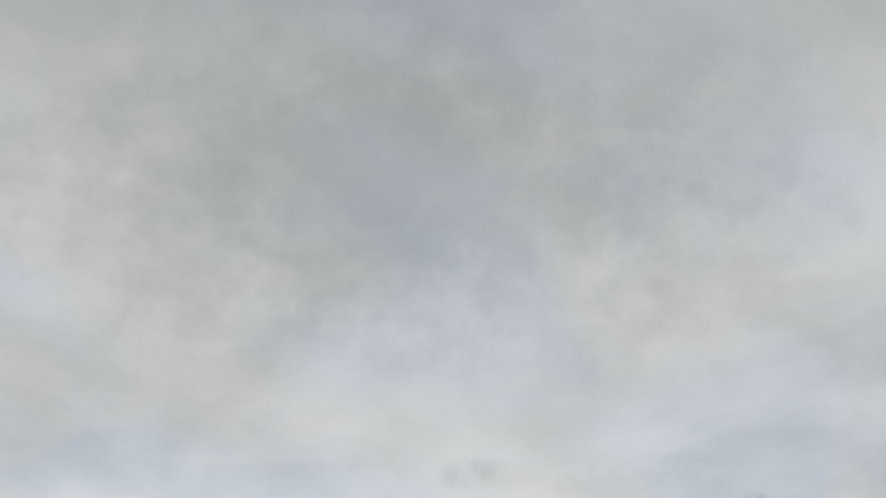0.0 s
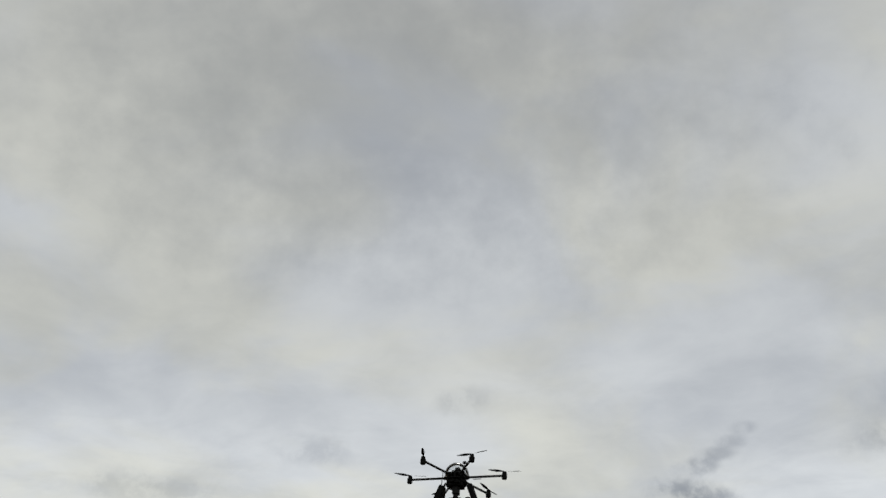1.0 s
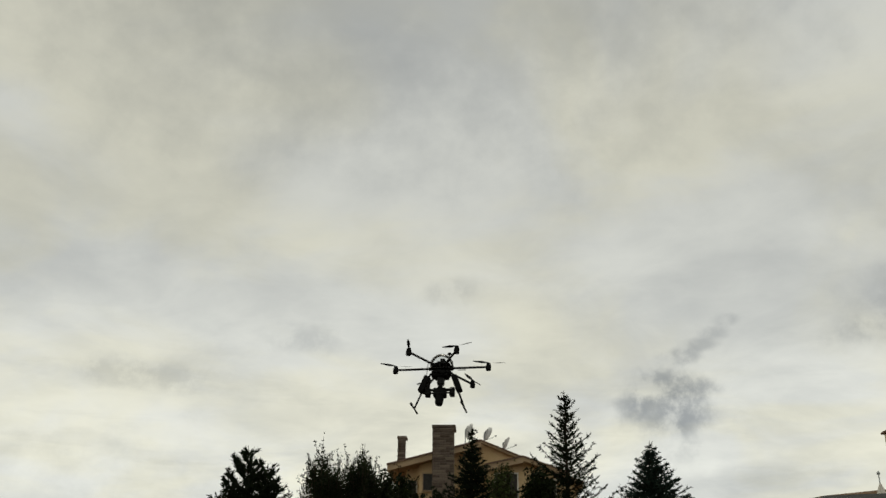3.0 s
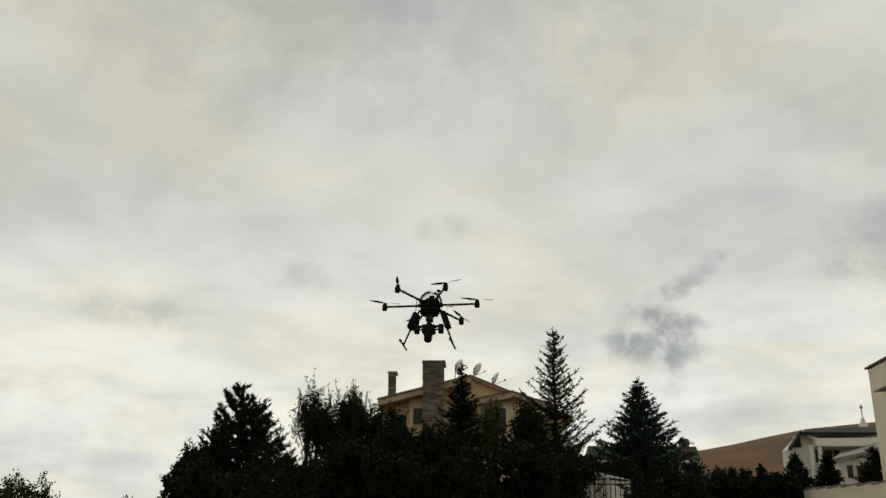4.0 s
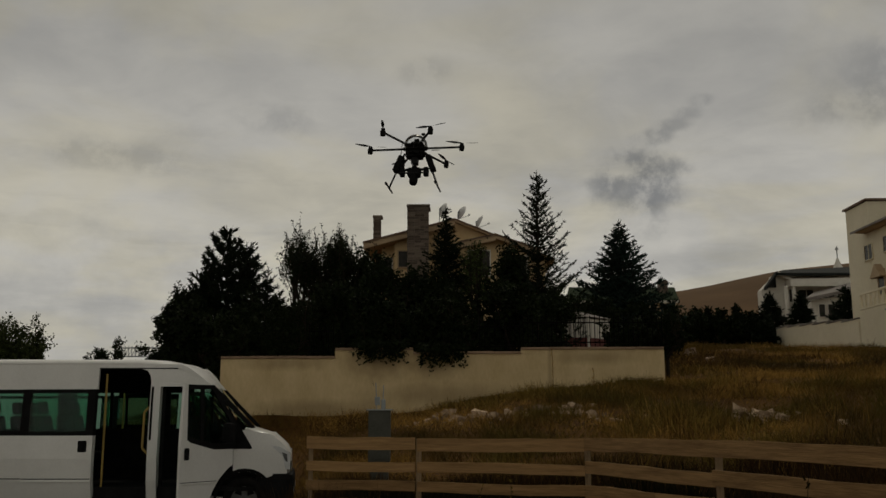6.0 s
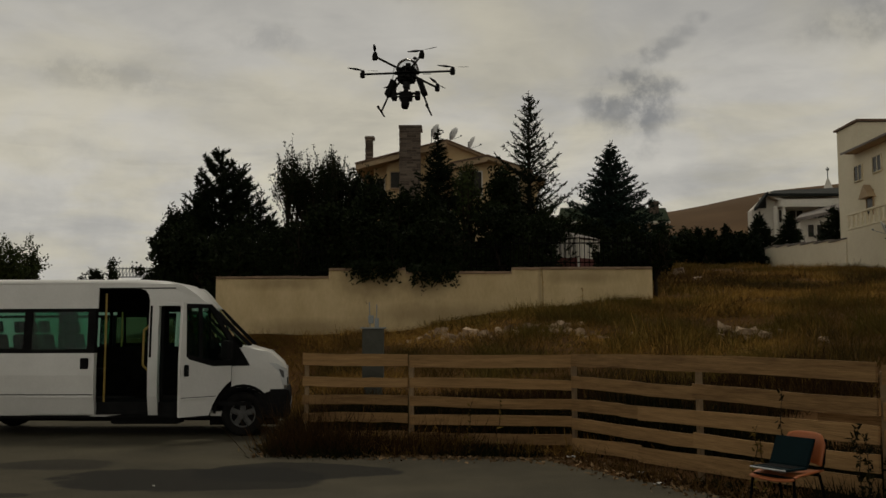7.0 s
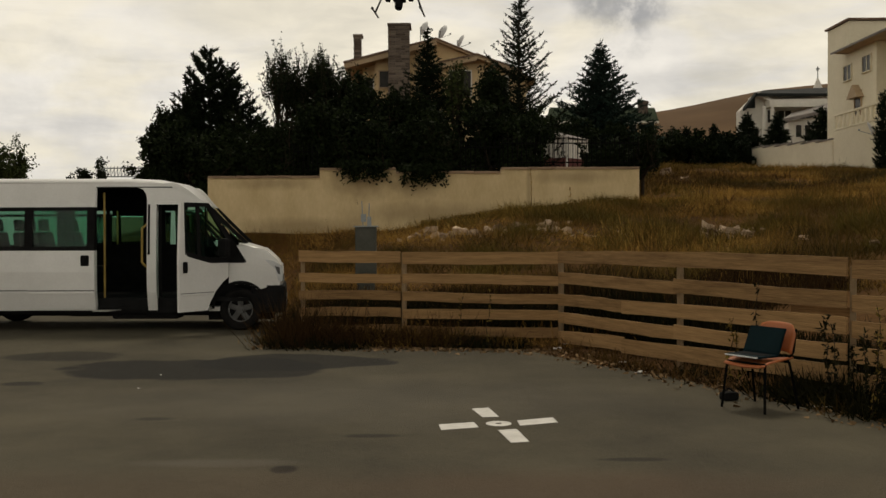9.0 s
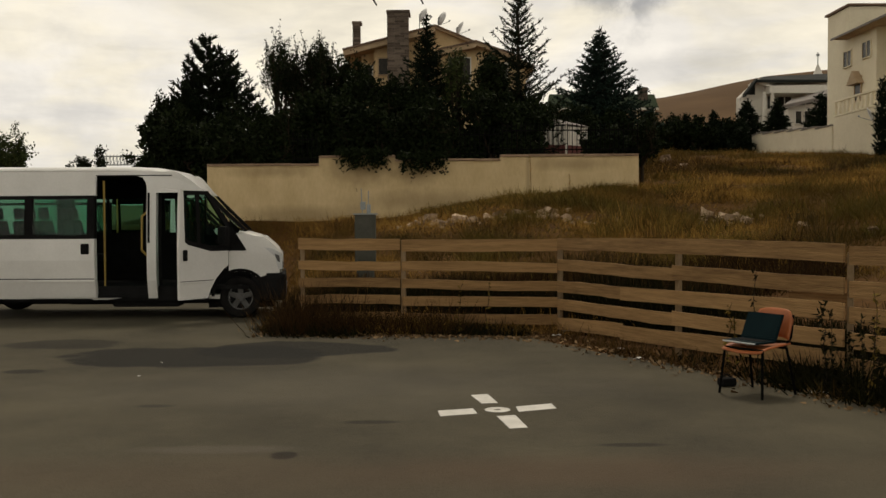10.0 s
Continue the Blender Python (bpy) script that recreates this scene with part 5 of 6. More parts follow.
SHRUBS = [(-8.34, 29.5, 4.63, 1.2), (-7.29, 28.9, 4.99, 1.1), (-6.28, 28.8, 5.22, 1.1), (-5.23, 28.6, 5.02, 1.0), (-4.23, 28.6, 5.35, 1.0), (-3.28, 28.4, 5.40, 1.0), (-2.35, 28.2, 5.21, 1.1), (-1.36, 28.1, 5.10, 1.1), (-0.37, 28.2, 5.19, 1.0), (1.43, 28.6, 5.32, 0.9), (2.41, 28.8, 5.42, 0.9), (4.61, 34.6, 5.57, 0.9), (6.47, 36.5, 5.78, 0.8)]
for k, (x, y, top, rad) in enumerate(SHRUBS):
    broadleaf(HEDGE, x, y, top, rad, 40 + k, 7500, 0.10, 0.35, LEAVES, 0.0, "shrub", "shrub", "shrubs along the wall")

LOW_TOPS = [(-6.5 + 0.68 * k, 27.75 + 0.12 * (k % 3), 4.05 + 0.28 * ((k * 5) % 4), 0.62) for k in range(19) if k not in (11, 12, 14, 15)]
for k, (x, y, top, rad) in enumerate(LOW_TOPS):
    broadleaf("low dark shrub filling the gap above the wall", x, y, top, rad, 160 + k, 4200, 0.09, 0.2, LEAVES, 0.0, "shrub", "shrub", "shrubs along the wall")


def hanging(x0, x1, top, strands, seed):
    """A plant that trails over the coping and down the wall's face."""
    r = np.random.default_rng(seed)
    c = []
    for _ in range(strands):
        x, drop = r.uniform(x0, x1), abs(r.normal()) * 0.17 + 0.04
        for s in np.linspace(0, 1, 26):
            out = 26.90 - 0.10 * math.sin(math.pi * min(1.0, s * 1.3))
            y = 27.3 + (out - 27.3) * min(1.0, s * 2.2)
            z = top + 0.22 * math.cos(s * 1.5) - max(0.0, s - 0.45) * (drop + 0.06) * 1.5
            c.append((x + r.normal() * 0.05, y + r.normal() * 0.04, z + r.normal() * 0.04))
    n = len(c)
    plant = new("trailing_plant", blades("trailing_plant", c, r.normal(size=(n, 3)) + np.array([0, -0.3, -0.4]), 0.09 * r.uniform(0.6, 1.4, n), 0.05 * r.uniform(0.7, 1.3, n), LEAVES, r))
    tagged(plant, "dark leafy plant trailing over the garden wall's coping", "climbing plant", "plants over the wall")


hanging(-2.95, -1.55, 3.30, 60, 31)
hanging(-1.15, -0.35, 3.20, 36, 32)
hanging(-0.4, 0.25, 3.20, 16, 33)

# trees further off
FAR_CON = "dark conifer among the houses up the slope"


def far_conifer(x, y, top, radius, seed, rise=0.0):
    conifer(FAR_CON, x, y, top, radius, seed, rise, 0.15, 10, 0.28, 0.28, 0.9, 0.05, 0.45, 0.035)


far_conifer(19.6, 62, 9.15, 1.8, 61)
far_conifer(20.85, 60, 8.9, 1.7, 62)
far_conifer(20.9, 53, 8.4, 1.6, 63)
far_conifer(18.5, 60, 7.7, 1.5, 64)
ROW = "dark green tree in the row below the hill"
broadleaf(ROW, 10.96, 58.0, 7.40, 1.25, 80, 3800, 0.17, 0.5, LEAVES, 0.0, group="trees below the hill")
broadleaf(ROW, 12.04, 59.5, 7.30, 1.25, 81, 3800, 0.17, 0.5, LEAVES, 0.0, group="trees below the hill")
far_conifer(13.13, 61.0, 8.65, 1.3, 82)
broadleaf(ROW, 13.24, 58.0, 7.48, 1.25, 83, 3800, 0.17, 0.5, LEAVES, 0.0, group="trees below the hill")
broadleaf(ROW, 14.28, 59.5, 7.88, 1.25, 84, 3800, 0.17, 0.5, LEAVES, 0.0, group="trees below the hill")
far_conifer(15.46, 61.0, 8.21, 1.3, 85)
broadleaf(ROW, 15.48, 58.0, 7.64, 1.25, 86, 3800, 0.17, 0.5, LEAVES, 0.0, group="trees below the hill")
far_conifer(16.72, 59.5, 8.10, 1.3, 87)
broadleaf(ROW, 17.96, 61.0, 7.76, 1.25, 88, 3800, 0.17, 0.5, LEAVES, 0.0, group="trees below the hill")
far_conifer(17.93, 58.0, 7.02, 1.3, 89)
LEFT_TREE = "leafy green tree beyond the parked van"
broadleaf(LEFT_TREE, -26.33, 58, 7.39, 1.9, 120, 9500, 0.14, 0.5, LEAVES_PALE, 0.25, group="trees beyond the van")
broadleaf(LEFT_TREE, -28.15, 58, 6.79, 2.0, 121, 9500, 0.14, 0.5, LEAVES_PALE, 0.25, group="trees beyond the van")
broadleaf(LEFT_TREE, -21.92, 60, 6.05, 1.2, 122, 9000, 0.14, 0.5, LEAVES, 0.25, group="trees beyond the van")
broadleaf(LEFT_TREE, -15.1, 50, 5.1, 0.9, 124, 5000, 0.17, 0.5, LEAVES, 0.25, group="trees beyond the van")
conifer("slim dark cypress against the terrace wall", 18.45, 40.4, 7.34, 0.42, 71, 0.8, 0.3, 8, 0.2, 0.16, 0.5, 0.05, 0.4, 0.025)

# ---- the drone in flight over the lot ----
DRONE_AT = (-0.45, 10.29, 4.34)
drone = thing("hexacopter_drone", "black six armed camera drone hovering in the air", "drone", pose(DRONE_AT[0], DRONE_AT[1], DRONE_AT[2], -9, 1.0, -10))
bm = box(box(fresh(), 0, 0, 0.02, 0.20, 0.20, 0.008, None, 0.003), 0, 0, -0.03, 0.20, 0.20, 0.008, None, 0.003)
for k in range(6):
    a = radians(30 + 60 * k)
    rod(bm, (0.09 * math.cos(a), 0.09 * math.sin(a), -0.034), (0.09 * math.cos(a), 0.09 * math.sin(a), 0.024), 0.007, None, 6)
hub = part("hub", bm, CARBON, drone)
bm = box(fresh(), 0.0, 0.0, -0.07, 0.15, 0.13, 0.07, None, 0.01)
for k in range(10):
    box(bm, 0.085 * math.cos(k * 0.63), 0.085 * math.sin(k * 0.63), -0.055 - 0.01 * (k % 3), 0.03, 0.05, 0.03, Matrix.Rotation(k * 0.63, 4, "Z"), 0.004)
part("electronics", bm, DARK_PLASTIC, hub)
bm = fresh()
bmesh.ops.create_uvsphere(bm, u_segments=24, v_segments=12, radius=0.122)
bmesh.ops.delete(bm, geom=[v for v in bm.verts if v.co.z < -0.01], context="VERTS")
bmesh.ops.translate(bm, verts=bm.verts[:], vec=(0, 0, 0.03))
part("dome", bm, DOME_GLASS, hub, "pale clear dome", smooth=True)
part("flight_controller", box(box(fresh(), 0, 0, 0.05, 0.09, 0.09, 0.03, None, 0.006), 0.01, 0, 0.085, 0.05, 0.06, 0.03, None, 0.006), DARK_PLASTIC, hub)
part("gps_mast", rod(rod(fresh(), (0.07, 0.02, 0.02), (0.07, 0.02, 0.165), 0.004, None, 6), (0.07, 0.02, 0.165), (0.07, 0.02, 0.18), 0.022, 0.018, 14), CARBON, hub)
part("antenna", rod(fresh(), (-0.13, -0.05, 0.06), (-0.14, -0.05, -0.10), 0.004, None, 6), CARBON, hub)
part("antenna", rod(fresh(), (0.16, 0.05, 0.0), (0.24, 0.05, 0.0), 0.004, None, 6), CARBON, hub)
SPIN = (12, 70, 150, 20, 100, 165)
for k in range(6):
    a = radians(60 * k)
    d = Vector((math.cos(a), math.sin(a), 0))
    arm = part("arm", rod(rod(fresh(), d * 0.08, d * 0.49, 0.0115, None, 10), d * 0.08, d * 0.13, 0.019, None, 10), CARBON, drone)
    m = d * 0.485
    motor = part("motor", rod(rod(fresh(), m + Vector((0, 0, -0.035)), m + Vector((0, 0, 0.012)), 0.026, 0.028, 14), m + Vector((0, 0, 0.012)), m + Vector((0, 0, 0.04)), 0.024, 0.02, 14), DARK_PLASTIC, arm)
    bm = fresh()
    s = radians(SPIN[k])
    for side_ in (0, math.pi):
        e, n = Vector((math.cos(s + side_), math.sin(s + side_), 0)), Vector((-math.sin(s + side_), math.cos(s + side_), 0))
        c = m + Vector((0, 0, 0.046))
        rows = []
        for t, w, tw in ((0.0, 0.010, 0.5), (0.03, 0.018, 0.45), (0.07, 0.032, 0.35), (0.12, 0.026, 0.22), (0.165, 0.012, 0.12)):
            up = Vector((0, 0, 1))
            rows.append([bm.verts.new(c + e * t + n * w * 0.5 + up * w * tw * 0.5 + up * t * 0.06), bm.verts.new(c + e * t - n * w * 0.5 - up * w * tw * 0.5 + up * t * 0.06)])
        for p, q in zip(rows, rows[1:]):
            bm.faces.new((p[0], p[1], q[1], q[0]))
    bmesh.ops.solidify(bm, geom=bm.faces[:], thickness=0.003)
    part("propeller", bm, CARBON, arm, "two bladed black propeller")
for s in (-1, 1):
    top, foot = Vector((s * 0.11, 0, -0.05)), Vector((s * 0.255, 0, -0.43))
    leg = part("leg", rod(fresh(), top, foot, 0.010, None, 8), CARBON, drone)
    part("skid", rod(rod(fresh(), foot + Vector((0, -0.13, 0)), foot + Vector((0, 0.13, 0)), 0.009, None, 8), foot + Vector((0, -0.14, 0)), foot + Vector((0, -0.11, 0)), 0.014, None, 8), CARBON, leg)
    mid_, turn = top.lerp(foot, 0.32), Matrix.Rotation(-s * math.atan2(0.145, 0.38), 4, "Y")
    part("battery", box(fresh(), mid_.x + s * 0.012, mid_.y, mid_.z, 0.06, 0.09, 0.18, turn, 0.012), DARK_PLASTIC, leg, "black battery pack strapped to the leg")
gimbal = part("gimbal", rod(rod(rod(box(fresh(), 0, 0, -0.13, 0.07, 0.07, 0.10, None, 0.012), (0, 0, -0.12), (0, 0, -0.22), 0.024), (-0.15, 0, -0.235), (0.15, 0, -0.235), 0.015), (-0.15, -0.04, -0.285), (0.15, -0.04, -0.285), 0.009), CARBON, drone)
for s in (-1, 1):
    part("gimbal_arm", box(fresh(), s * 0.125, 0, -0.262, 0.05, 0.06, 0.09, None, 0.01), DARK_PLASTIC, gimbal)
cam_box = part("camera", box(box(fresh(), 0, 0, -0.268, 0.13, 0.09, 0.09, None, 0.014), 0, 0, -0.215, 0.05, 0.06, 0.03, None, 0.01), DARK_PLASTIC, gimbal, "black stills camera pointing down")
part("lens", rod(rod(fresh(), (0, -0.005, -0.31), (0, -0.02, -0.38), 0.045, 0.042, 18), (0, -0.02, -0.38), (0, -0.024, -0.40), 0.037, 0.036, 18), DARK_PLASTIC, gimbal)

# ---- landing mark painted on the asphalt ----
mark = thing("landing_mark", "white painted landing cross with a centre ring", "ground marking", pose(0, 0, LOT))


def painted(pts, name):
    part(name, slab(fresh(), [(x, y, 0.001) for x, y in pts], (0, 0, 0.003)), ROAD_WHITE, mark)


painted([(-0.05, 7.83), (0.24, 7.92), (0.27, 7.71), (-0.03, 7.61)], "bar")
painted([(0.6, 7.98), (0.91, 8.11), (0.93, 7.9), (0.61, 7.77)], "bar")
painted([(0.24, 8.52), (0.39, 8.57), (0.46, 8.15), (0.32, 8.13)], "bar")
painted([(0.42, 7.6), (0.57, 7.64), (0.63, 7.18), (0.49, 7.15)], "bar")
cx, cy = 0.44, 7.86
for q in range(4):
    arc = [radians(90 * q + 90 * k / 8) for k in range(9)]
    painted([(cx + 0.105 * math.cos(a), cy + 0.105 * math.sin(a)) for a in arc] + [(cx + 0.028 * math.cos(a), cy + 0.028 * math.sin(a)) for a in reversed(arc)], "ring")

# ---- chair with a laptop by the fence ----
CHAIR_AT = (2.78, 8.52)
chair = thing("stacking_chair", "orange plastic stacking chair with dark metal legs", "chair", pose(CHAIR_AT[0], CHAIR_AT[1], LOT, 0, 0, -56))


def shell(rows, thick, material, name, parent):
    bm = fresh()
    grid = [[bm.verts.new(p) for p in row] for row in rows]
    for a, b in zip(grid, grid[1:]):
        for k in range(len(a) - 1):
            bm.faces.new((a[k], a[k + 1], b[k + 1], b[k]))
    bmesh.ops.recalc_face_normals(bm, faces=bm.faces[:])
    bmesh.ops.solidify(bm, geom=bm.faces[:], thickness=thick)
    return part(name, bm, material, parent, smooth=True)


# the chair faces -y in its own frame
seat_rows = [[(0.22 * t * (1 - 0.06 * abs(v)), v * 0.21, 0.43 + 0.018 * t * t - 0.03 * max(0, -v) ** 3 + 0.012 * v) for t in [-1 + k / 4 for k in range(9)]] for v in (-1, -0.85, -0.5, 0, 0.5, 1)]
shell(seat_rows, 0.014, ORANGE, "seat", chair)
back_rows = []
for u in (0, 0.15, 0.4, 0.7, 0.9, 1.0):
    w = 0.21 * (1 - 0.22 * max(0, u - 0.7) / 0.3) * (0.92 + 0.08 * u)
    back_rows.append([(w * t, 0.235 + 0.065 * u - 0.03 * t * t, 0.50 + 0.25 * u - 0.02 * t ** 4) for t in [-1 + k / 4 for k in range(9)]])
shell(back_rows, 0.014, ORANGE, "backrest", chair)
for s in (-1, 1):
    part("leg", rod(fresh(), (s * 0.20, -0.17, 0.42), (s * 0.23, -0.21, 0.0), 0.012), IRON, chair)
    part("leg", rod(fresh(), (s * 0.20, 0.16, 0.42), (s * 0.23, 0.25, 0.0), 0.012), IRON, chair)
    part("back_post", rod(rod(fresh(), (s * 0.19, 0.14, 0.42), (s * 0.19, 0.235, 0.50), 0.011), (s * 0.19, 0.235, 0.50), (s * 0.18, 0.285, 0.70), 0.011), IRON, chair)
part("seat_frame", rod(rod(fresh(), (-0.20, -0.17, 0.415), (0.20, -0.17, 0.415), 0.011), (-0.20, 0.16, 0.415), (0.20, 0.16, 0.415), 0.011), IRON, chair)

cz = LOT + 0.45
laptop = thing("laptop", "open black laptop resting on the orange chair", "laptop", pose(CHAIR_AT[0] - 0.03, CHAIR_AT[1] + 0.0, cz + 0.012, 0, 0, -58))
base = part("base", box(fresh(), 0, -0.05, 0.012, 0.37, 0.26, 0.02, None, 0.006), LAPTOP, laptop)
part("edge", box(fresh(), 0, -0.182, 0.012, 0.36, 0.008, 0.012, None, 0.002), SILVER, base, "silver front edge")
part("keyboard", box(fresh(), 0, -0.03, 0.0235, 0.31, 0.12, 0.004), DARK_PLASTIC, base)
lid_turn = Matrix.Rotation(radians(-24), 4, "X")
lid = part("lid", box(fresh(), 0, 0.125, 0.135, 0.39, 0.012, 0.25, lid_turn, 0.004), LAPTOP, laptop)
part("screen", box(fresh(), 0, 0.117, 0.137, 0.36, 0.003, 0.215, lid_turn), SCREEN_OFF, lid, "dark switched off screen")

# ---- utility box behind the fence ----
UX, UY = -1.37, 17.0
UZ = height(UX, UY)
cab = thing("utility_cabinet", "grey metal utility cabinet with cables on top", "utility cabinet", pose(UX, UY, UZ))
TOPZ = 1.68 - UZ
bod = part("body", box(fresh(), 0, 0, TOPZ - 0.42, 0.36, 0.25, 0.84, None, 0.012), CABINET, cab)
part("door", box(fresh(), 0, -0.13, TOPZ - 0.42, 0.32, 0.012, 0.76, None, 0.004), CABINET, bod)
part("foot", box(fresh(), 0, 0, (TOPZ - 0.84) / 2 - 0.06, 0.30, 0.2, TOPZ - 0.72), CABINET, cab)
part("roof_plate", box(fresh(), 0, 0, TOPZ + 0.012, 0.42, 0.30, 0.024, None, 0.006), GALV, cab)
part("insulator_bracket", box(box(rod(rod(fresh(), (-0.05, 0, TOPZ), (-0.07, 0, TOPZ + 0.46), 0.009), (0.05, 0, TOPZ), (0.06, 0, TOPZ + 0.42), 0.009), -0.04, 0, TOPZ + 0.16, 0.09, 0.09, 0.14, None, 0.01), 0.06, 0, TOPZ + 0.10, 0.07, 0.08, 0.17, None, 0.01), GALV, cab)

# ---- lattice beam beyond the van ----
TX0, TX1, TY = -23.23, -20.4, 66.0
T0, T1 = 5.43, 6.01
truss = thing("lattice_gantry", "grey steel lattice beam on posts beyond the trees", "gantry", pose(0, 0, 0))
for z in (T0, T1):
    part("chord", rod(fresh(), (TX0, TY, z), (TX1, TY, z), 0.045, None, 6), GALV, truss)
for k in range(13):
    x = TX0 + (TX1 - TX0) * k / 12
    part("upright", rod(fresh(), (x, TY, T0), (x, TY, T1 + 0.12), 0.03, None, 5), GALV, truss)
    if k < 12:
        part("brace", rod(fresh(), (x, TY, T0), (x + (TX1 - TX0) / 12, TY, T1), 0.02, None, 5), GALV, truss)
for x in (TX0, TX1):
    part("post", rod(fresh(), (x, TY, 0), (x, TY, T1), 0.08, None, 8), GALV, truss)

# ---- rubble on the slope ----


def boulder(x, y, size, seed, squash=0.7, material=None, sink=0.14):
    r = random.Random(seed)
    bm = fresh()
    bmesh.ops.create_cube(bm, size=size * 0.8)
    for v in bm.verts:
        v.co = Vector((v.co.x * r.uniform(0.55, 1.25), v.co.y * r.uniform(0.55, 1.25), v.co.z * squash * r.uniform(0.5, 1.2)))
    bmesh.ops.subdivide_edges(bm, edges=bm.edges[:], cuts=1, use_grid_fill=True)
    for v in bm.verts:
        v.co += Vector((r.uniform(-1, 1), r.uniform(-1, 1), r.uniform(-1, 1))) * size * 0.09
    bmesh.ops.triangulate(bm, faces=bm.faces[:])
    ob = solid("boulder", bm, material or ROCK, "pale broken limestone boulder among dry grass", "boulder", "rubble on the slope")
    ob.matrix_basis = pose(x, y, height(x, y) + size * squash * (0.5 - sink), r.uniform(-15, 15), r.uniform(-15, 15), r.uniform(0, 360))


RUBBLE = [(-0.63, 24.36, 0.30), (-0.35, 24.86, 0.42), (-0.17, 24.16, 0.30), (0.03, 23.61, 0.36), (0.4, 24.21, 0.55), (0.76, 23.76, 0.40), (1.15, 23.76, 0.42), (1.36, 23.96, 0.45), (1.5, 23.36, 0.30), (1.78, 23.56, 0.48),
          (2.34, 22.86, 0.34), (2.6, 23.46, 0.50), (2.66, 22.81, 0.34), (2.9, 22.56, 0.38), (4.09, 22.01, 0.34), (4.56, 22.06, 0.32), (6.17, 22.41, 0.44), (6.12, 21.76, 0.36), (6.45, 22.11, 0.38), (6.45, 21.41, 0.50)]
RUBBLE += [(6.65, 21.01, 0.40), (5.87, 21.66, 0.26), (7.72, 17.25, 0.36), (8.39, 36.18, 0.75), (8.6, 34.17, 0.5), (-0.84, 24.31, 0.22), (0.9, 23.16, 0.2), (3.32, 22.01, 0.25), (7.28, 19.45, 0.24), (0.22, 23.3, 0.22)]
rub = random.Random(5)
for k, (x, y, s) in enumerate(list(RUBBLE)):
    boulder(x, y, s * 0.75, k + 1)
    for j in range(4 if k < 21 else 2):
        boulder(x + rub.uniform(-0.5, 0.5), y + rub.uniform(-0.5, 0.4), s * rub.uniform(0.2, 0.5), 50 + k * 7 + j)

# ---- grass, weeds and litter ----
grng = np.random.default_rng(77)


def lot_gap(x, y):
    """How far a place lies outside the asphalt, behind the fence line or along its foot."""
    if x < -2.6:
        return y - 18.9
    return max(y - 13.3, (x - 1.25) * 0.90 + (y - 12.75) * 0.435)


def tufts(name, count, box_, tall, wide, spread, material, label, keep, per=12, lean=0.5):
    c, al, sz, wd = [], [], [], []
    x0, x1, y0, y1 = box_
    made = 0
    while made < count:
        x, y = grng.uniform(x0, x1), grng.uniform(y0, y1)
        made += 1
        if not keep(x, y):
            continue
        z = height(x, y)
        big_ = grng.uniform(0.6, 1.25) * (1 + 0.9 * noise.noise((x * 0.55, y * 0.55, 20.0)))
        for _ in range(per):
            a = grng.normal(size=2) * spread
            c.append((x + a[0], y + a[1], z - 0.02))
            al.append((grng.normal() * lean, grng.normal() * lean, 1.0))
            sz.append(tall * big_ * grng.uniform(0.5, 1.2))
            wd.append(wide * grng.uniform(0.6, 1.4))
    ob = new(name, blades(name, c, al, sz, wd, material, grng))
    return tagged(ob, label, "grass", kind="stuff")


def slope_only(x, y):
    return lot_gap(x, y) > 0.25 and not (y > 27 and -6.6 < x < 5.7)


def patchy(x, y):
    return slope_only(x, y) and noise.noise((x * 0.35, y * 0.35, 5.0)) > -0.38


tufts("dry_grass", 9500, (-6, 15, 13.0, 28), 0.23, 0.009, 0.17, GRASS_DRY, "tall dry yellow brown grass on the slope", patchy, 16, 0.75)
tufts("dry_grass", 5200, (3, 26, 24, 47), 0.26, 0.013, 0.27, GRASS_DRY, "dry yellow brown grass on the upper slope", patchy, 20, 0.8)
tufts("dry_grass", 900, (-6, 12, 13.2, 22), 0.46, 0.011, 0.06, GRASS_DRY, "tall thin dry stalks behind the fence", patchy, 5, 0.22)
tufts("weeds", 2600, (2, 26, 15, 46), 0.28, 0.018, 0.26, WEEDS_OLIVE, "dark green brown weeds in patches on the slope", lambda x, y: slope_only(x, y) and noise.noise((x * 0.22, y * 0.4, 9.0)) > 0.12, 26, 0.8)
tufts("weeds", 200, (-0.6, 5.5, 25.6, 26.9), 0.24, 0.02, 0.22, WEEDS_OLIVE, "dark weeds at the foot of the garden wall", lambda x, y: noise.noise((x * 0.8, 3, 1)) > -0.2, 18, 0.8)
# the dark in the gaps between the planks comes from these weeds' colour
tufts("weeds", 900, (-2.35, 1.8, 14.15, 15.4), 0.46, 0.016, 0.16, WEEDS_SHADE, "near black weeds standing for shade close behind the fence", lambda x, y: True, 22, 0.4)
tufts("weeds", 260, (-2.4, 0.6, 12.95, 13.9), 0.22, 0.014, 0.14, WEEDS_SHADE, "low dark weeds along the foot of the fence", lambda x, y: noise.noise((x * 0.9, y, 4)) > -0.25, 30, 1.0)
tufts("weeds", 1500, (1.2, 6.2, 4.4, 11.6), 0.11, 0.014, 0.12, WEEDS_SHADE, "low dark weeds along the foot of the fence", lambda x, y: 0.05 < lot_gap(x, y) < 0.6 and noise.noise((x, y, 6)) > -0.25, 26, 0.8)
# dense strip added behind the right run, its colour giving the gaps their shade
tufts("weeds", 2600, (1.0, 6.6, 4.4, 14.4), 0.55, 0.014, 0.18, WEEDS_SHADE, "near black weeds standing for shade close behind the fence", lambda x, y: 1.1 < lot_gap(x, y) < 1.8, 30, 0.28)
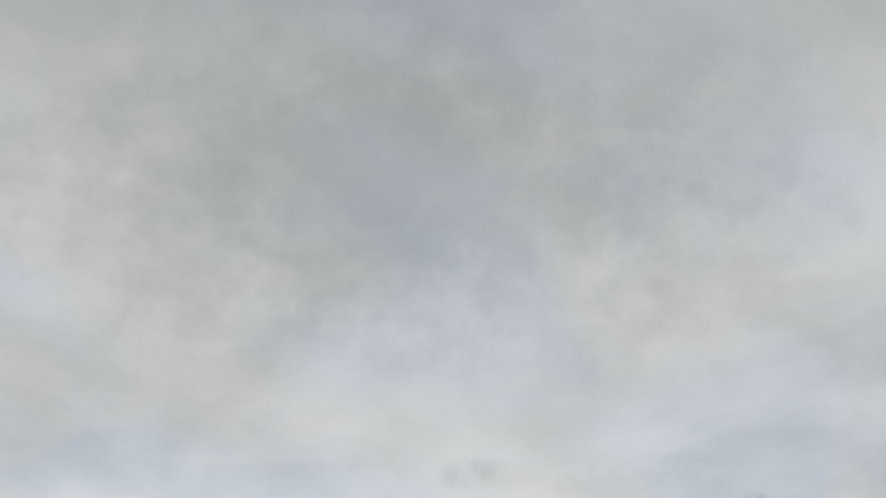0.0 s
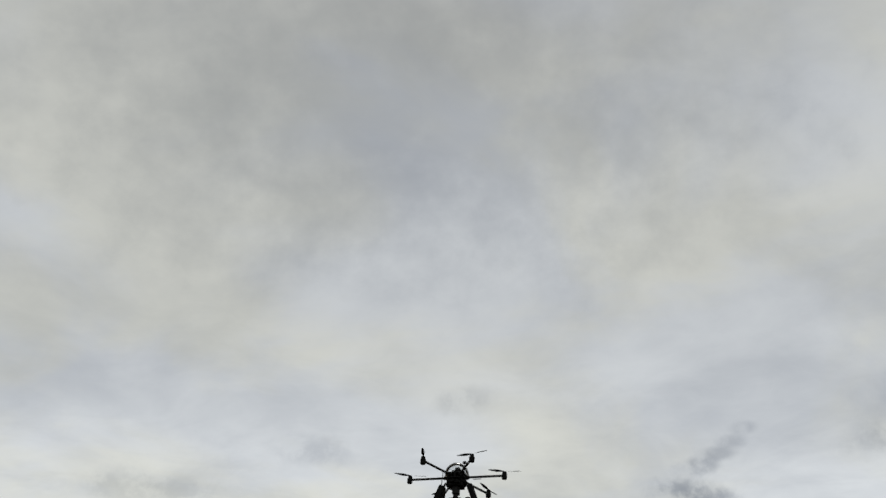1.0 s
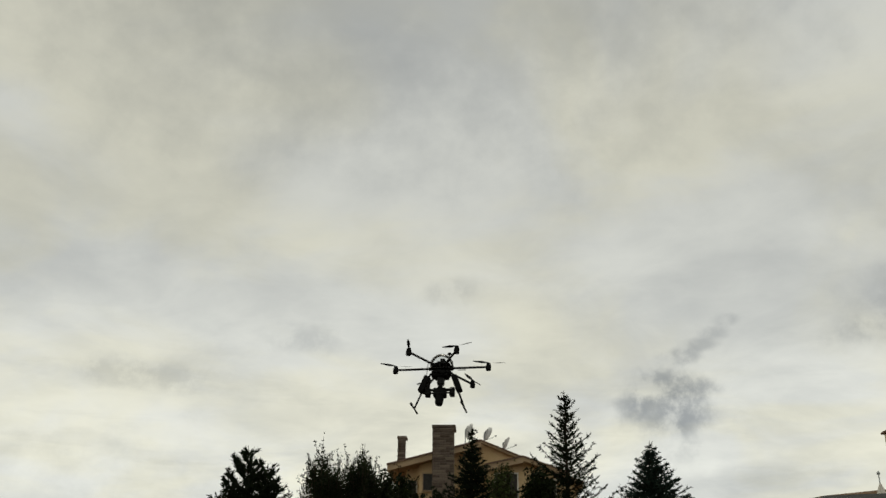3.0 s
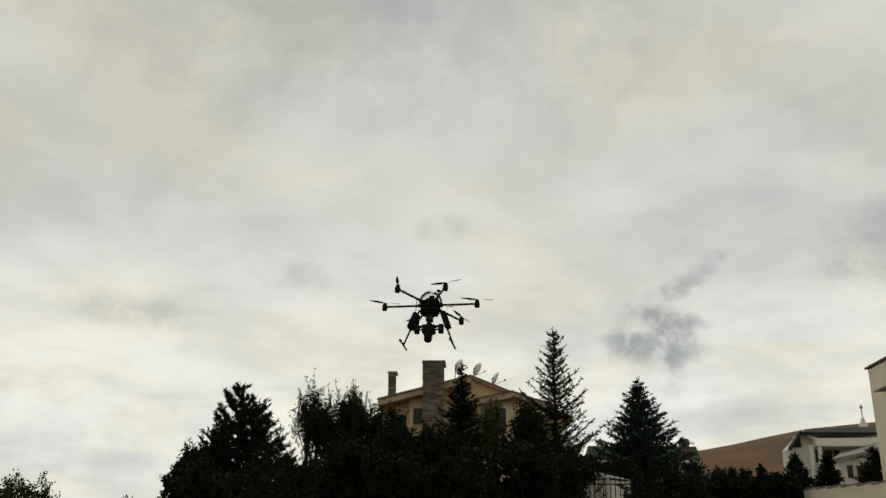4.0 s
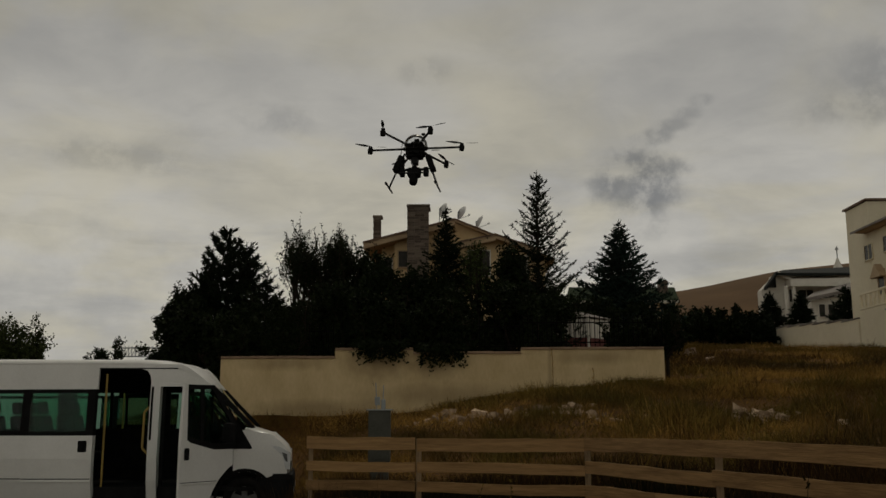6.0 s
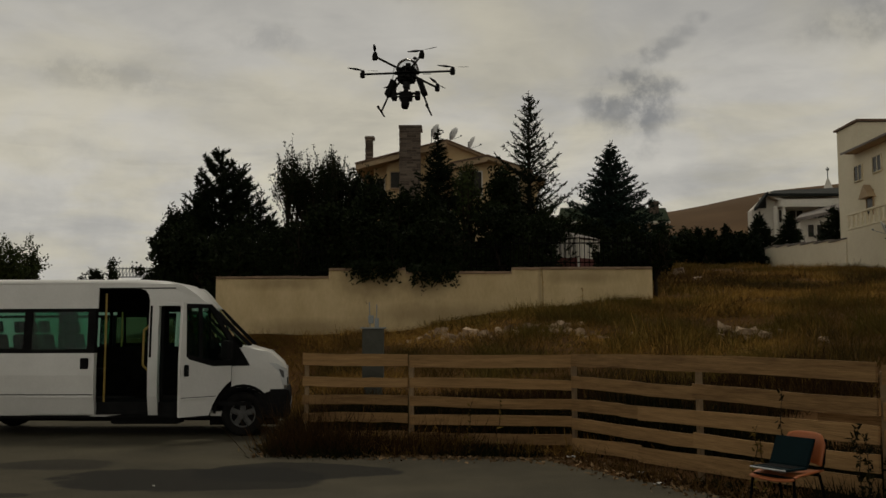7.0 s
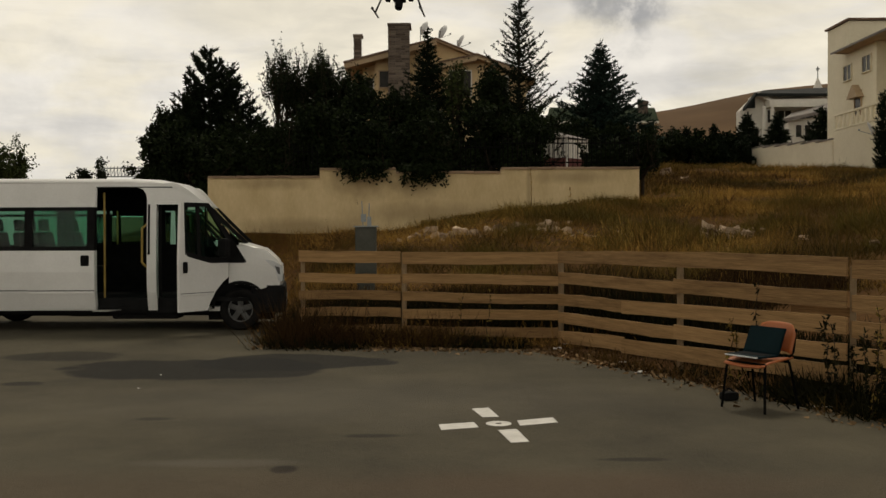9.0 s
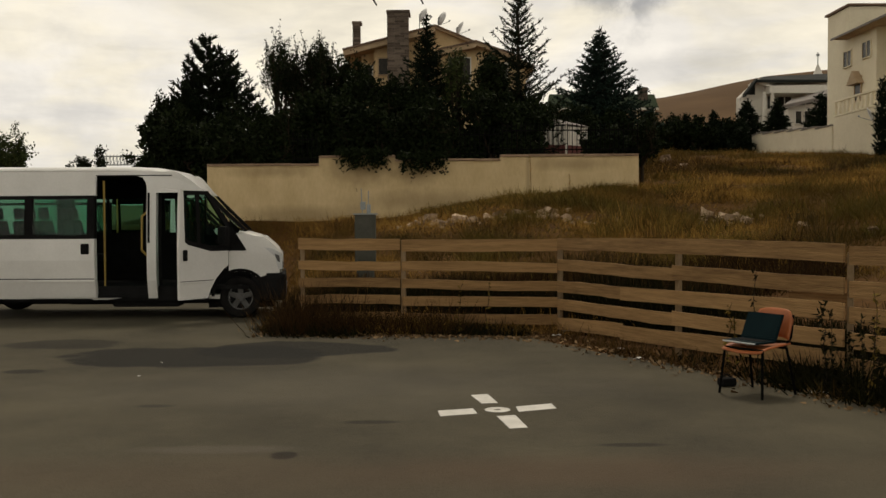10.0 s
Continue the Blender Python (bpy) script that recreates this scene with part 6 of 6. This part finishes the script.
tufts("weeds", 1500, (3.0, 6.0, 4.6, 9.2), 0.38, 0.014, 0.14, WEEDS_SHADE, "dark weeds growing against the fence", lambda x, y: 0.1 < lot_gap(x, y) < 0.55, 34, 0.8)
tufts("dry_grass", 360, (-1.7, 2.4, 11.0, 14.8), 0.26, 0.009, 0.10, WEEDS_BROWN, "brown dry grass growing through the fence", lambda x, y: 0.1 < lot_gap(x, y) < 1.0, 14, 0.6)
tufts("dry_grass", 150, (-1.5, 1.0, 13.05, 13.75), 0.30, 0.009, 0.10, GRASS_DRY, "thin dry grass standing before the lower planks", lambda x, y: noise.noise((x * 1.3, y, 2)) > -0.15, 12, 0.4)


tufts("weeds", 380, (-2.35, 1.3, 13.05, 13.95), 0.55, 0.007, 0.13, WEEDS_DARK, "brown withered weeds before the lower planks", lambda x, y: y < 13.55 - (x + 2.1) * 0.19 + 0.1 and noise.noise((x * 1.1, y, 8)) > -0.3 + 0.12 * x, 26, 0.55)
tufts("weeds", 620, (-2.45, 1.0, 12.85, 13.6), 0.20, 0.012, 0.14, WEEDS_SHADE, "low dark weeds spilling onto the asphalt edge", lambda x, y: y > 13.15 + 0.5 * noise.noise((x * 1.3, 0.5, 14)) - 0.12 * x, 26, 1.1)
tufts("weeds", 420, (1.3, 3.9, 7.6, 13.0), 0.24, 0.010, 0.12, WEEDS_BROWN, "brown withered weeds along the plank fence", lambda x, y: 0.0 < lot_gap(x, y) < 0.35 and noise.noise((x * 1.4, y * 1.4, 3)) > -0.1, 22, 0.7)
# darker copy of the brown weeds: shade behind the planks is in the colour
tufts("weeds", 1500, (-2.2, 6.0, 13.9, 16.8), 0.40, 0.010, 0.16, WEEDS_DARK, "brown weeds standing thick behind the fence", lambda x, y: lot_gap(x, y) > 0.9, 24, 0.45)


tufts("weeds", 2400, (5.2, 18, 27.5, 37.5), 0.34, 0.018, 0.24, WEEDS_BROWN, "dark brown withered growth in a band across the slope", lambda x, y: slope_only(x, y) and 30.0 < y + 0.15 * (x - 8) < 36 and noise.noise((x * 0.28, y * 0.5, 31.0)) > -0.12, 24, 0.9)
tufts("weeds", 1300, (0.5, 10, 16.5, 26.5), 0.42, 0.014, 0.22, WEEDS_OLIVE, "olive green weeds in clumps on the lower slope", lambda x, y: slope_only(x, y) and noise.noise((x * 0.5, y * 0.4, 44.0)) > 0.10, 28, 0.7)
tufts("weeds", 900, (-3.2, 10, 16, 26), 0.36, 0.012, 0.2, WEEDS_BROWN, "brown withered weeds in clumps on the lower slope", lambda x, y: slope_only(x, y) and noise.noise((x * 0.5, y * 0.4, 54.0)) > 0.05, 26, 0.7)


def litter():
    """Dead leaves, stones and scraps swept against the fence."""
    c, al, sz, wd = [], [], [], []
    for _ in range(1500):
        t = grng.uniform(0, 1)
        if grng.uniform() < 0.45:
            x = -2.6 + t * 4.0
            y = 13.35 - t * 0.7 - abs(grng.normal()) * 0.22
        else:
            x, y = 1.25 + t * 3.6, 12.75 - t * 7.3
            o = grng.normal() * 0.2 - 0.05
            x, y = x + o * 0.83, y + o * 0.56
        c.append((x, y, LOT + 0.006 + 0.01 * grng.uniform()))
        al.append((grng.normal(), grng.normal(), 0.25 * grng.normal()))
        sz.append(grng.uniform(0.02, 0.075))
        wd.append(grng.uniform(0.015, 0.045))
    ob = new("leaf_litter", blades("leaf_litter", c, al, sz, wd, LITTER, grng))
    tagged(ob, "dead brown leaves and scraps along the asphalt edge", "litter", kind="stuff")


litter()
SCRAPS = [(-0.65, 13.43), (0.16, 13.26), (0.61, 13.37), (0.95, 13.35), (1.51, 12.81), (1.73, 13.31), (1.9, 13.71), (-1.52, 14.72), (3.34, 8.5), (2.13, 11.47), (2.17, 10.65), (-3.09, 9.7), (-3.13, 10.61)]
for k, (x, y) in enumerate(SCRAPS):
    bm = fresh()
    bmesh.ops.create_grid(bm, x_segments=3, y_segments=3, size=0.5)
    for v in bm.verts:
        v.co.z = 0.25 * noise.noise(v.co * 2 + Vector((k, 0, 0)))
    bmesh.ops.solidify(bm, geom=bm.faces[:], thickness=0.04)
    s = 0.03 if k > 10 else 0.075 + 0.03 * (k % 3)
    ob = solid("paper_scrap", bm, PAPER, "crumpled white scrap lying on the ground", "litter", "scraps by the fence")
    ob.matrix_basis = pose(x, y, LOT + s * 0.14, 0, 0, 40 * k) @ Matrix.Diagonal((s, s * 0.7, s, 1))


def stalk(x, y, base, tall, leaves, seed, material, label):
    """A single thin weed with small leaves up its stem."""
    r = np.random.default_rng(seed)
    knots, c, al = [np.zeros(3)], [], []
    p = np.array([0.0, 0.0, 0.0])
    for k in range(6):
        q = p + np.array([r.normal() * 0.02, r.normal() * 0.02, tall / 6])
        knots.append(q)
        for _ in range(leaves):
            c.append(p + (q - p) * r.uniform(0, 1) + r.normal(size=3) * 0.012)
            al.append(r.normal(size=3) + np.array([0, 0, 0.3]))
        p = q
    weed = thing("tall_weed", label, "weed", pose(x, y, base), "tall weeds")
    ring = [(0.006 * math.cos(a), 0.006 * math.sin(a), 0) for a in [2 * math.pi * i / 5 for i in range(5)]]
    v = [p + np.array(o) * (1 - 0.09 * k) for k, p in enumerate(knots) for o in ring]
    f = [(5 * k + i, 5 * k + (i + 1) % 5, 5 * k + 5 + (i + 1) % 5, 5 * k + 5 + i) for k in range(len(knots) - 1) for i in range(5)]
    ob = new("stem", array_mesh("stem", v, f, BARK))
    ob.parent = weed
    n = len(c)
    ob = new("leaves", blades("leaves", c, al, 0.045 * r.uniform(0.6, 1.5, n), 0.02 * r.uniform(0.6, 1.4, n), material, r))
    ob.parent = weed


stalk(3.18, 9.7, LOT, 1.06, 7, 1, WEEDS_SHADE, "tall dark leafy weed growing at the fence behind a chair")
stalk(2.99, 10.1, LOT, 0.67, 6, 2, WEEDS_OLIVE, "dark leafy weed growing at the plank fence")
stalk(3.05, 10.0, LOT, 0.56, 6, 3, WEEDS_OLIVE, "dark leafy weed growing at the plank fence")
stalk(0.6, 13.0, LOT, 0.83, 5, 4, WEEDS_OLIVE, "thin dry weed standing before the plank fence")
stalk(0.24, 13.0, LOT, 0.7, 5, 5, WEEDS_OLIVE, "thin dry weed standing before the plank fence")
stalk(3.56, 8.0, LOT, 0.95, 9, 6, WEEDS_OLIVE, "tall dark leafy weed against the plank fence")
stalk(2.35, 25.6, height(2.35, 25.6), 1.25, 12, 7, GRASS_DRY, "tall dry brown weed standing before the garden wall")
stalk(3.29, 24.5, height(3.29, 24.5), 0.8, 10, 8, GRASS_DRY, "dry brown weed on the slope before the wall")
bag = thing("small_bag", "small black bag lying under the orange chair", "bag", pose(2.64, 8.92, LOT))
part("pouch", box(fresh(), 0, 0, 0.04, 0.16, 0.10, 0.08, Matrix.Rotation(0.3, 4, "Z"), 0.025), DARK_PLASTIC, bag)
part("strap", rod(rod(fresh(), (-0.05, 0, 0.075), (0, 0.01, 0.11), 0.008, None, 6), (0, 0.01, 0.11), (0.05, 0, 0.075), 0.008, None, 6), DARK_PLASTIC, bag)
rim_plants = random.Random(61)
for k in range(16):
    t = k / 15
    x, y = 3.42 + 0.85 * t + rim_plants.uniform(-0.16, 0.06), 8.55 - 1.75 * t + rim_plants.uniform(-0.15, 0.05)
    stalk(x, y, LOT, rim_plants.uniform(0.35, 0.95), 16, 90 + k, WEEDS_SHADE, "dark leafy weed crowding against the plank fence")
